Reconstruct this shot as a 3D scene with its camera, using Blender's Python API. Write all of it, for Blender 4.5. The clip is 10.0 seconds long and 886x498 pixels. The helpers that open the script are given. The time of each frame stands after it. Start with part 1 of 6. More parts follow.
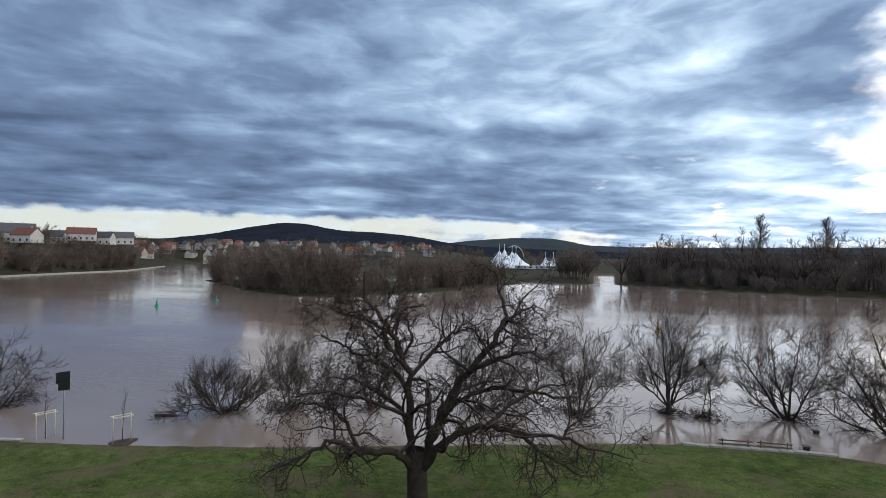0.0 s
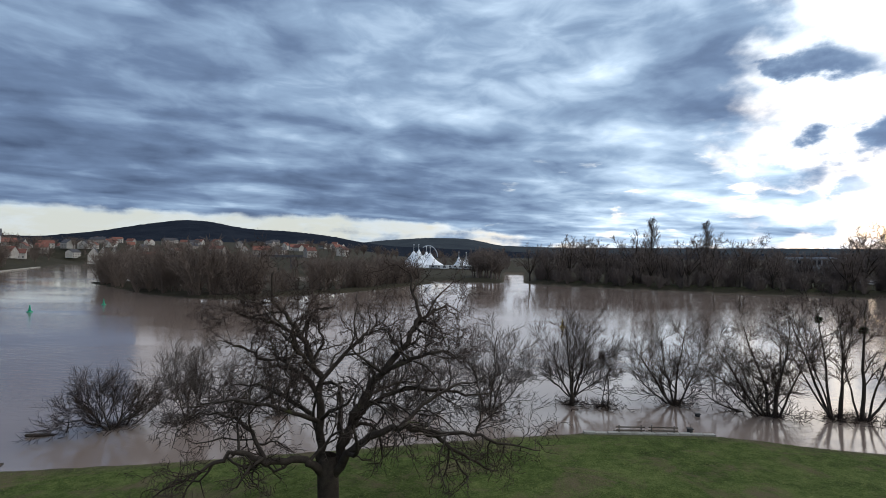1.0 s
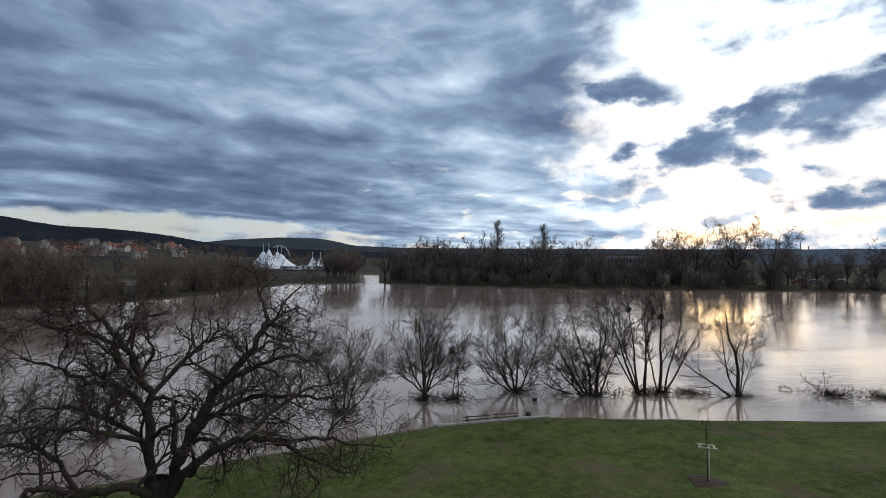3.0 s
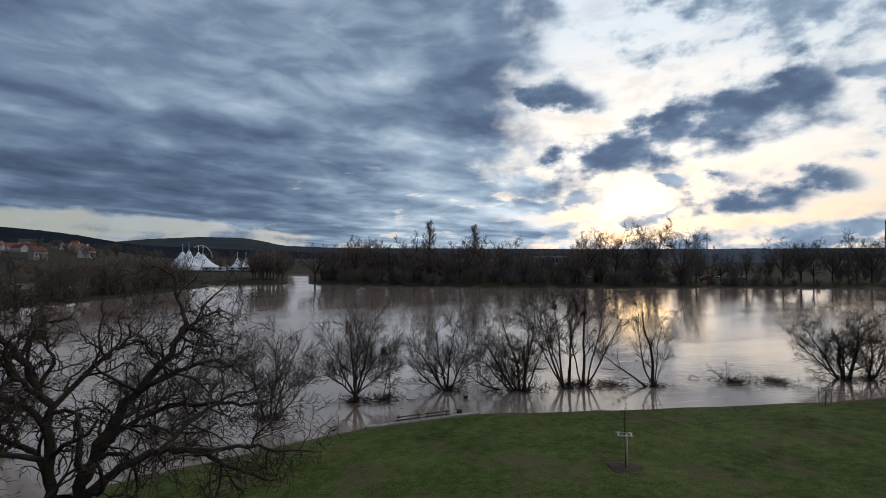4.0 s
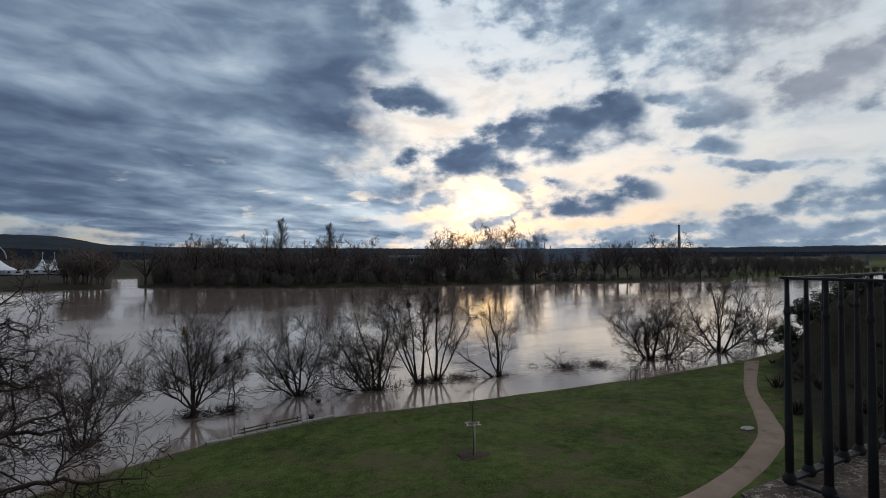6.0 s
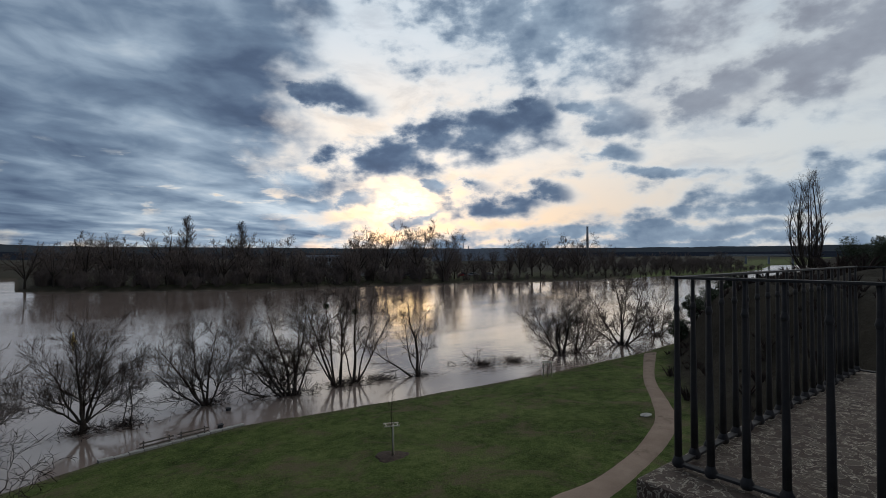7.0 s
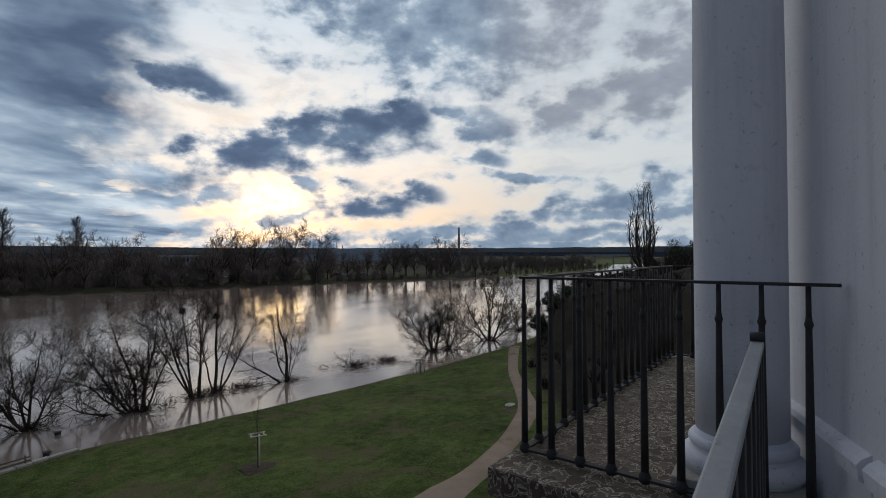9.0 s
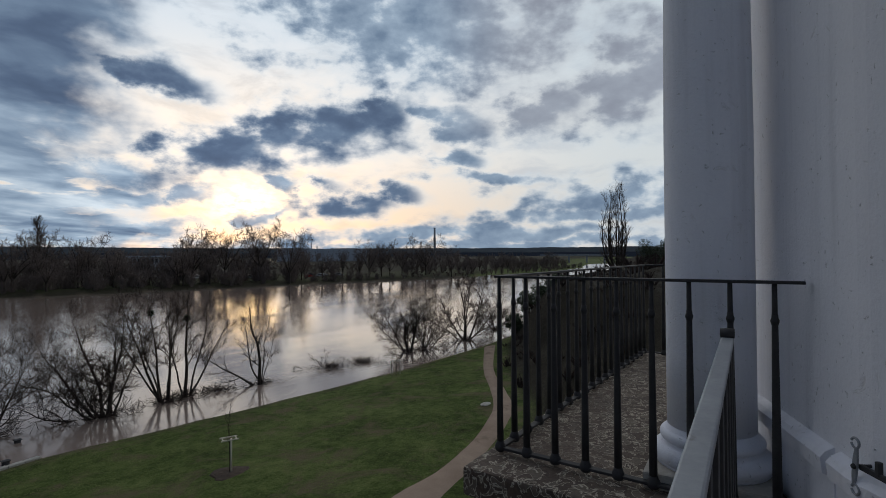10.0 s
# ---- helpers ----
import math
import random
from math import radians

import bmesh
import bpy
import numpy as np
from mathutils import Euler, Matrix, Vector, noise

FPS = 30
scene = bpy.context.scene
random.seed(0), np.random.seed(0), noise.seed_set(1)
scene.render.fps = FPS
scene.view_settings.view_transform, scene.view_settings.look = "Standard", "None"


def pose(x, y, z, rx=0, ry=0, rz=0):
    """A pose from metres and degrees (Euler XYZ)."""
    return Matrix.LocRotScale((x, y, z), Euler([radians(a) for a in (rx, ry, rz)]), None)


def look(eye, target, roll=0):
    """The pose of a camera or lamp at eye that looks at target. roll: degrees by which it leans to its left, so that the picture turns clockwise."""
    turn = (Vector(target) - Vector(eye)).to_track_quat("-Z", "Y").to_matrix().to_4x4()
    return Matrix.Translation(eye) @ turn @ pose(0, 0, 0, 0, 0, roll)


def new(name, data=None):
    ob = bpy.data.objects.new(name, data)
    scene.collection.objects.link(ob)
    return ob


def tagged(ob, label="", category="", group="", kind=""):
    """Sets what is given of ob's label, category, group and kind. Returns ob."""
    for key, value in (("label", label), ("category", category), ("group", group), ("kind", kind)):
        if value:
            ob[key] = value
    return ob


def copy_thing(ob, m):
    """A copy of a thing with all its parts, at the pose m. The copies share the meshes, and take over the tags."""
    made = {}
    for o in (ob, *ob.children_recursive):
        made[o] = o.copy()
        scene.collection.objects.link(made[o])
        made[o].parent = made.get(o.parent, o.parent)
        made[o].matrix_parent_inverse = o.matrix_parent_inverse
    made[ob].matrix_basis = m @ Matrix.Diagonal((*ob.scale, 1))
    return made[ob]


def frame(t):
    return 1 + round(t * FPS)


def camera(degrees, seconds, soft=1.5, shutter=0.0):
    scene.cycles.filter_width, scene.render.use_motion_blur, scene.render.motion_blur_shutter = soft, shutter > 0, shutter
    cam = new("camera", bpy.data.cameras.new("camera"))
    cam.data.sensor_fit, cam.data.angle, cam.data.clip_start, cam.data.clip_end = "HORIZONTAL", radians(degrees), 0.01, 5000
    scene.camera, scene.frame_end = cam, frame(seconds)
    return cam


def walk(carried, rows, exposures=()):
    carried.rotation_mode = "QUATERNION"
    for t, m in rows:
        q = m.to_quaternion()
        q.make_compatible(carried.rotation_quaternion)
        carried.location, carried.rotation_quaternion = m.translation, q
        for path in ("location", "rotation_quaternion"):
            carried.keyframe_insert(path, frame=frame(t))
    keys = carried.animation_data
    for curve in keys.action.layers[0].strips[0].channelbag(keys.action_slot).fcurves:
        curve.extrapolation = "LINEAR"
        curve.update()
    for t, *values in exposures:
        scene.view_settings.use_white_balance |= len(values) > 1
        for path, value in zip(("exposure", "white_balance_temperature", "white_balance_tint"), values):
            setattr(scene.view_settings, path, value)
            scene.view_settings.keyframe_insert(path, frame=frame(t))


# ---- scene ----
cam = camera(82.8, 10.0, soft=0.9)
PATH = [
    (0, (-0.803, -0.553, 10.944), (-1.518, 1.315, 10.973), 0.4),
    (0.5, (-0.794, -0.495, 10.97), (-1.353, 1.425, 10.999), 0.4),
    (1, (-0.793, -0.436, 10.961), (-1.182, 1.525, 10.991), 0.4),
    (1.5, (-0.803, -0.435, 10.965), (-1.039, 1.551, 10.997), 0.3),
    (2, (-0.758, -0.487, 10.95), (-0.845, 1.51, 10.983), 0.2),
    (2.5, (-0.727, -0.48, 10.947), (-0.678, 1.52, 10.98), 0.2),
    (4, (-0.636, -0.503, 10.933), (-0.192, 1.447, 10.967), -0.0),
    (4.5, (-0.632, -0.496, 10.923), (-0.049, 1.417, 10.955), -0.1),
    (5, (-0.616, -0.481, 10.907), (0.096, 1.388, 10.94), -0.1),
    (5.5, (-0.51, -0.384, 10.9), (0.329, 1.431, 10.932), -0.2),
    (7, (-0.414, -0.385, 10.909), (0.824, 1.186, 10.938), -0.3),
    (7.5, (-0.38, -0.412, 10.914), (0.976, 1.058, 10.941), -0.3),
    (8, (-0.361, -0.428, 10.913), (1.096, 0.943, 10.94), -0.3),
    (8.5, (-0.343, -0.435, 10.911), (1.192, 0.846, 10.937), -0.3),
    (9, (-0.369, -0.448, 10.918), (1.216, 0.77, 10.944), -0.3),
    (9.5, (-0.352, -0.438, 10.912), (1.267, 0.736, 10.938), -0.3),
    (10, (-0.356, -0.441, 10.913), (1.286, 0.699, 10.939), -0.4),
]
# The clip's camera darkens as it turns towards the bright sky.
EXPOSURES = [(0, 1.3), (1, 1.13), (2.5, 1.0), (4, 0.36), (5.5, 0.22), (7.5, 0.15), (10, 0.22)]
walk(cam, [(t, look(eye, target, roll)) for t, eye, target, roll in PATH], EXPOSURES)


# ---- node helpers ----
class Graph:
    """Short hands for building node trees."""

    def __init__(self, tree):
        self.tree = tree
        tree.nodes.clear()

    def node(self, kind):
        return self.tree.nodes.new(kind)

    def put(self, socket, value):
        if isinstance(value, bpy.types.NodeSocket):
            self.tree.links.new(value, socket)
        elif value is not None:
            socket.default_value = value

    def m(self, op, a, b=None, c=None, clamp=False):
        n = self.node("ShaderNodeMath")
        n.operation, n.use_clamp = op, clamp
        for socket, value in zip(n.inputs, (a, b, c)):
            self.put(socket, value)
        return n.outputs[0]

    def total(self, *some):
        out = some[0]
        for s in some[1:]:
            out = self.m("ADD", out, s)
        return out

    def top(self, *some):
        out = some[0]
        for s in some[1:]:
            out = self.m("MAXIMUM", out, s)
        return out

    def smooth(self, v, low, high):
        n = self.node("ShaderNodeMapRange")
        n.interpolation_type = "SMOOTHSTEP"
        for socket, value in zip(n.inputs, (v, low, high, 0.0, 1.0)):
            self.put(socket, value)
        return n.outputs[0]

    def xyz(self, x=0.0, y=0.0, z=0.0):
        n = self.node("ShaderNodeCombineXYZ")
        for socket, value in zip(n.inputs, (x, y, z)):
            self.put(socket, value)
        return n.outputs[0]

    def noise(self, vector, scale, detail=5.0, rough=0.55, distortion=0.0):
        n = self.node("ShaderNodeTexNoise")
        self.put(n.inputs["Vector"], vector)
        for key, value in (("Scale", scale), ("Detail", detail), ("Roughness", rough), ("Distortion", distortion)):
            n.inputs[key].default_value = value
        return n.outputs

    def ramp(self, v, *stops):
        n = self.node("ShaderNodeValToRGB")
        self.put(n.inputs[0], v)
        while len(n.color_ramp.elements) < len(stops):
            n.color_ramp.elements.new(0.5)
        for e, (place, colour) in zip(n.color_ramp.elements, stops):
            e.position, e.color = place, (*colour, 1)
        return n.outputs[0]

    def mix(self, f, a, b, blend="MIX"):
        n = self.node("ShaderNodeMix")
        n.data_type, n.blend_type = "RGBA", blend
        self.put(n.inputs[0], f)
        for socket, value in ((n.inputs[6], a), (n.inputs[7], b)):
            self.put(socket, (*value, 1) if isinstance(value, tuple) else value)
        return n.outputs[2]

    def scaled(self, colour, f):
        n = self.node("ShaderNodeVectorMath")
        n.operation = "SCALE"
        self.put(n.inputs[0], colour)
        self.put(n.inputs[3], f)
        return n.outputs[0]

    def plus(self, a, b):
        n = self.node("ShaderNodeVectorMath")
        n.operation = "ADD"
        self.put(n.inputs[0], a)
        self.put(n.inputs[1], b)
        return n.outputs[0]


# ---- world: evening sky with heavy broken cloud, the low sun behind it ----
SUN_AZ, SUN_EL = 33.0, 5.0


def cloudy_sky():
    world = bpy.data.worlds.new("evening_sky")
    scene.world = world
    world.use_nodes = True
    g = Graph(world.node_tree)
    way = g.node("ShaderNodeTexCoord").outputs["Generated"]
    sep = g.node("ShaderNodeSeparateXYZ")
    g.put(sep.inputs[0], way)
    x, y, z = sep.outputs
    az = g.m("MULTIPLY", g.m("ARCTAN2", x, y), 57.2958)
    el = g.m("MULTIPLY", g.m("ARCSINE", z), 57.2958)
    # a level cloud layer: streets of cloud that run together towards the sun's side of the horizon
    depth = g.m("ADD", g.m("MAXIMUM", z, 0.0), 0.075)
    px, py = g.m("DIVIDE", x, depth), g.m("DIVIDE", y, depth)
    c, s = math.cos(radians(48)), math.sin(radians(48))
    along = g.m("ADD", g.m("MULTIPLY", px, s), g.m("MULTIPLY", py, c))
    across = g.m("SUBTRACT", g.m("MULTIPLY", px, c), g.m("MULTIPLY", py, s))
    streets = g.xyz(g.m("MULTIPLY", along, 0.72), across, 2.0)
    flat = g.xyz(g.m("MULTIPLY", az, 0.1), g.m("MULTIPLY", el, 0.165), 3.0)
    bend = g.node("ShaderNodeSeparateXYZ")
    g.put(bend.inputs[0], g.noise(flat, 1.3, 6, 0.6)[1])
    azw = g.m("ADD", az, g.m("MULTIPLY", g.m("SUBTRACT", bend.outputs[0], 0.5), 13.0))
    elw = g.m("ADD", el, g.m("MULTIPLY", g.m("SUBTRACT", bend.outputs[1], 0.5), 5.0))

    def bank(az0, el0, ra, re, tilt=0.0):
        """Cloud that covers an ellipse of the sky: 1 in its middle, 0 at its rim."""
        da, de = g.m("SUBTRACT", azw, az0), g.m("SUBTRACT", elw, el0)
        c, s = math.cos(radians(tilt)), math.sin(radians(tilt))
        u = g.m("DIVIDE", g.m("ADD", g.m("MULTIPLY", da, c), g.m("MULTIPLY", de, s)), ra)
        v = g.m("DIVIDE", g.m("SUBTRACT", g.m("MULTIPLY", de, c), g.m("MULTIPLY", da, s)), re)
        return g.m("SUBTRACT", 1.0, g.m("SQRT", g.m("ADD", g.m("MULTIPLY", u, u), g.m("MULTIPLY", v, v))))

    # the closed sheet: it ends at a steep rim beside the sun and stops short of the horizon
    rim = g.m("ADD", 24.0, g.m("MULTIPLY", g.m("MAXIMUM", g.m("SUBTRACT", el, 17.0), 0.0), 0.30))
    rim = g.m("ADD", rim, g.m("MULTIPLY", g.smooth(el, 9.0, 4.5), 3.5))
    sheet = g.m("MINIMUM", g.m("DIVIDE", g.m("SUBTRACT", rim, azw), 10.0), 1.2)
    floor_el = g.m("SUBTRACT", 4.0, g.m("MULTIPLY", g.m("MAXIMUM", g.m("ADD", az, 22.0), 0.0), 0.09))
    lift = g.m("ADD", el, g.m("MULTIPLY", g.m("SUBTRACT", bend.outputs[1], 0.5), 1.8))
    sheet = g.m("MINIMUM", sheet, g.m("DIVIDE", g.m("SUBTRACT", lift, floor_el), 0.75))
    # bright chinks low in the sheet on the sunward side
    chink = g.smooth(g.noise(g.xyz(g.m("MULTIPLY", az, 0.075), g.m("MULTIPLY", el, 0.42), 5.0), 1.5, 5, 0.55, 0.3)[0], 0.50, 0.66)
    chink = g.m("MULTIPLY", chink, g.m("MULTIPLY", g.smooth(az, -24.0, 0.0), g.smooth(el, 13.5, 8.0)))
    sheet = g.m("SUBTRACT", sheet, g.m("MULTIPLY", chink, 0.95))
    heavy = g.top(
        bank(42.5, 13.7, 12, 4.8, 12), bank(37.5, 12.4, 9, 3.0, 12), bank(32.0, 11.2, 9, 2.4, 10), bank(47.5, 16.0, 6.5, 2.8, 20),
        bank(44.5, 5.5, 8.5, 1.75, 6), bank(49.5, 6.5, 4.4, 1.4), bank(41.2, 7.6, 3.2, 1.2), bank(21.5, 8.1, 9.5, 2.3, -3), bank(26.2, 17.6, 5.8, 2.2, -22),
        bank(120, 14, 22, 8), bank(-120, 20, 45, 22), bank(170, 24, 30, 12),
    )
    light = g.top(
        bank(53.0, 25.0, 22, 8.0, -4), bank(55.5, 15.0, 8.0, 2.0, -14), bank(66.6, 16.2, 6.4, 3.2, 8), bank(77, 18.3, 9.5, 6.0, 14),
        bank(82, 7.4, 22, 2.6, 5), bank(62.5, 8.8, 10, 0.9), bank(56.5, 10.8, 4.0, 1.4), bank(74, 4.6, 18, 1.0, 2), bank(60, 2.6, 28, 1.2), bank(64, 1.3, 60, 0.9),
        bank(8, 2.0, 24, 1.3), bank(13, 4.4, 16, 1.9, -4), bank(21, 2.9, 12, 1.0), bank(24, 5.6, 6, 1.1, 4), bank(29.8, 6.3, 3.4, 1.4, 8), bank(36.8, 7.6, 2.6, 0.9, -10), bank(32.3, 3.7, 2.6, 0.8, 5), bank(35.9, 4.1, 3.2, 0.85, 5),
    )
    puffs = g.noise(flat, 2.6, 8, 0.53)[0]
    rag = g.m("MULTIPLY", g.m("SUBTRACT", puffs, 0.5), 2.4)
    body = g.m("ADD", g.top(sheet, heavy, light), rag)
    density = g.smooth(body, -0.38, 0.70)
    # shading of the sheet
    broad = g.noise(streets, 0.62, 4, 0.5, 0.3)[0]
    bands = g.noise(streets, 1.9, 5, 0.5, 0.35)[0]
    shade = g.m("ADD", g.m("MULTIPLY", broad, 0.55), g.m("MULTIPLY", bands, 0.45))
    shade = g.m("ADD", g.m("MULTIPLY", g.m("SUBTRACT", shade, 0.5), 1.95), 0.21)
    lumps = g.noise(g.xyz(g.m("MULTIPLY", az, 0.1), g.m("MULTIPLY", el, 0.26), 7.0), 1.5, 6, 0.5, 0.4)[0]
    shade = g.m("ADD", shade, g.m("MULTIPLY", g.m("SUBTRACT", lumps, 0.5), 0.7))
    shade = g.m("ADD", shade, g.m("MULTIPLY", g.m("MULTIPLY", g.smooth(el, 13.0, 4.0), g.smooth(az, -14.0, 12.0)), 0.22))
    shade = g.m("ADD", shade, g.m("MULTIPLY", g.smooth(az, -60.0, 10.0), 0.15))
    shade = g.m("ADD", shade, g.m("MULTIPLY", g.smooth(az, -25.0, 14.0), 0.17))
    shade = g.m("ADD", shade, g.m("MULTIPLY", g.m("MULTIPLY", g.smooth(el, 9.0, 24.0), g.smooth(az, 32.0, -15.0)), 0.14))
    # shading of the single clouds: dark hearts, paler rims
    lone = g.m("ADD", 0.66, g.m("MULTIPLY", g.m("SUBTRACT", puffs, 0.5), -0.8))
    lone = g.m("SUBTRACT", lone, g.m("MULTIPLY", g.smooth(g.m("ADD", heavy, g.m("MULTIPLY", rag, 0.5)), 0.0, 0.8), 0.30))
    shade = g.m("ADD", shade, g.m("MULTIPLY", g.m("SUBTRACT", lone, shade), g.smooth(g.m("SUBTRACT", azw, rim), -3.0, 3.0)))
    thin = g.m("MULTIPLY", g.m("SUBTRACT", 1.0, density), 0.45)
    cloud = g.ramp(g.m("ADD", shade, thin, clamp=True), (0.0, (0.036, 0.054, 0.095)), (0.3, (0.075, 0.111, 0.180)), (0.52, (0.139, 0.197, 0.282)), (0.74, (0.268, 0.346, 0.440)), (1.0, (0.53, 0.60, 0.66)))
    # clear sky and the glow round the sun
    da, de = g.m("SUBTRACT", az, SUN_AZ), g.m("SUBTRACT", el, SUN_EL + 0.8)
    near = g.m("EXPONENT", g.m("SUBTRACT", g.m("DIVIDE", g.m("MULTIPLY", da, da), -15.0), g.m("DIVIDE", g.m("MULTIPLY", de, de), 4.5)))
    far2 = g.m("ADD", g.m("MULTIPLY", da, da), g.m("MULTIPLY", g.m("MULTIPLY", de, de), 1.5))
    wide = g.m("EXPONENT", g.m("DIVIDE", far2, -260.0))
    sky = g.node("ShaderNodeTexSky")
    sky.sky_type, sky.sun_disc = "NISHITA", False
    sky.sun_elevation, sky.sun_rotation = radians(SUN_EL), radians(SUN_AZ)
    clear = g.mix(g.smooth(el, 3.0, 13.0), (0.68, 0.55, 0.45), (0.72, 0.69, 0.66))
    clear = g.mix(g.smooth(el, 13.0, 25.0), clear, (0.56, 0.63, 0.70))
    clear = g.mix(g.m("MULTIPLY", g.smooth(az, 45.0, 78.0), 0.75), clear, (0.46, 0.52, 0.56))
    clear = g.mix(g.smooth(az, 28.0, -20.0), clear, (0.275, 0.295, 0.29))
    clear = g.plus(clear, g.scaled(sky.outputs[0], 0.01))
    clear = g.plus(clear, g.scaled((0.17, 0.10, 0.04), wide))
    # the sun breaks through in patches
    gaps = g.smooth(g.noise(flat, 6.5, 5, 0.6)[0], 0.38, 0.64)
    beam = g.m("MULTIPLY", near, g.m("ADD", 0.3, g.m("MULTIPLY", gaps, 1.5)))
    clear = g.plus(clear, g.scaled((1.75, 1.05, 0.30), beam))
    # thin veils across the clear parts
    veil = g.smooth(g.noise(g.xyz(g.m("MULTIPLY", az, 0.09), g.m("MULTIPLY", el, 0.22), 9.0), 1.6, 7, 0.6, 0.4)[0], 0.46, 0.70)
    dim = g.mix(wide, (0.34, 0.40, 0.48), (0.60, 0.50, 0.40))
    clear = g.mix(g.m("MULTIPLY", veil, 0.42), clear, dim)
    lit = g.plus(g.scaled(cloud, g.m("ADD", 1.0, g.m("MULTIPLY", wide, 0.25))), g.scaled((0.30, 0.16, 0.04), near))
    # the lone clouds away from the sun have a warm tinge
    lit = g.mix(g.m("MULTIPLY", g.m("MULTIPLY", g.smooth(az, 52.0, 66.0), g.smooth(el, 11.0, 15.0)), 0.55), lit, (0.30, 0.30, 0.33))
    colour = g.mix(density, clear, lit)
    back = g.node("ShaderNodeBackground")
    g.put(back.inputs[0], colour)
    back.inputs[1].default_value = 1.0
    g.tree.links.new(back.outputs[0], g.node("ShaderNodeOutputWorld").inputs[0])


cloudy_sky()
sun_data = bpy.data.lights.new("sun", "SUN")
sun_data.energy, sun_data.angle, sun_data.color = 0.55, radians(150), (1.0, 0.86, 0.68)
sun = new("sun", sun_data)
s_az, s_el = radians(SUN_AZ), radians(SUN_EL)
sun.matrix_world = look((0, 0, 60), (-math.sin(s_az) * math.cos(s_el), -math.cos(s_az) * math.cos(s_el), 60 - math.sin(s_el)))


# ---- materials ----
def surface(name, dark, light, scale=6.0, rough=0.8, bump=0.2, fine=60.0, metal=0.0, stain=None, stain_scale=1.0, stain_at=(0.55, 0.7), island=0.0, relief=0.02, spec=0.4):
    """Two colours in noise at two scales, an optional stain with a shape of its own, and a fine relief."""
    mat = bpy.data.materials.new(name)
    mat.use_nodes = True
    g = Graph(mat.node_tree)
    place = g.node("ShaderNodeTexCoord").outputs["Object"]
    broad, grain = g.noise(place, scale, 4, 0.6)[0], g.noise(place, fine, 4, 0.6)[0]
    v = g.m("ADD", g.m("MULTIPLY", broad, 0.6), g.m("MULTIPLY", grain, 0.4))
    if island:
        rand = g.node("ShaderNodeObjectInfo").outputs["Random"]
        v = g.m("ADD", v, g.m("MULTIPLY", g.m("SUBTRACT", rand, 0.5), island))
    colour = g.ramp(v, (0.3, dark), (0.7, light))
    if stain:
        colour = g.mix(g.smooth(g.noise(place, stain_scale, 6, 0.65, 0.5)[0], *stain_at), colour, stain)
    b = g.node("ShaderNodeBsdfPrincipled")
    g.put(b.inputs["Base Color"], colour)
    g.put(b.inputs["Roughness"], g.m("ADD", rough - 0.06, g.m("MULTIPLY", grain, 0.12)))
    b.inputs["Metallic"].default_value = metal
    b.inputs["Specular IOR Level"].default_value = spec
    if bump:
        n = g.node("ShaderNodeBump")
        n.inputs["Strength"].default_value, n.inputs["Distance"].default_value = bump, relief
        g.put(n.inputs["Height"], v)
        g.put(b.inputs["Normal"], n.outputs[0])
    g.tree.links.new(b.outputs[0], g.node("ShaderNodeOutputMaterial").inputs[0])
    return mat


def water_material():
    mat = bpy.data.materials.new("river_water")
    mat.use_nodes = True
    g = Graph(mat.node_tree)
    place = g.node("ShaderNodeTexCoord").outputs["Object"]
    sep = g.node("ShaderNodeSeparateXYZ")
    g.put(sep.inputs[0], place)
    silt = g.noise(place, 0.03, 4, 0.6)[0]
    colour = g.ramp(silt, (0.3, (0.205, 0.150, 0.122)), (0.7, (0.265, 0.202, 0.170)))
    # the current: long ripples, calm patches between them
    drift = g.xyz(g.m("MULTIPLY", sep.outputs[0], 0.35), sep.outputs[1], 0.0)
    swell = g.noise(drift, 0.35, 3, 0.5, 0.6)[0]
    ripple = g.noise(drift, 1.7, 5, 0.6, 0.4)[0]
    calm = g.smooth(g.noise(g.xyz(g.m("MULTIPLY", sep.outputs[0], 0.2), sep.outputs[1], 2.0), 0.045, 4, 0.6, 0.8)[0], 0.40, 0.62)
    height = g.m("ADD", g.m("MULTIPLY", swell, 0.016), g.m("MULTIPLY", g.m("MULTIPLY", ripple, g.m("ADD", calm, 0.08)), 0.06))
    n = g.node("ShaderNodeBump")
    n.inputs["Strength"].default_value, n.inputs["Distance"].default_value = 0.5, 1.0
    g.put(n.inputs["Height"], height)
    b = g.node("ShaderNodeBsdfPrincipled")
    g.put(b.inputs["Base Color"], colour)
    b.inputs["Roughness"].default_value = 0.07
    b.inputs["IOR"].default_value = 1.9
    g.put(b.inputs["Normal"], n.outputs[0])
    g.tree.links.new(b.outputs[0], g.node("ShaderNodeOutputMaterial").inputs[0])
    return mat


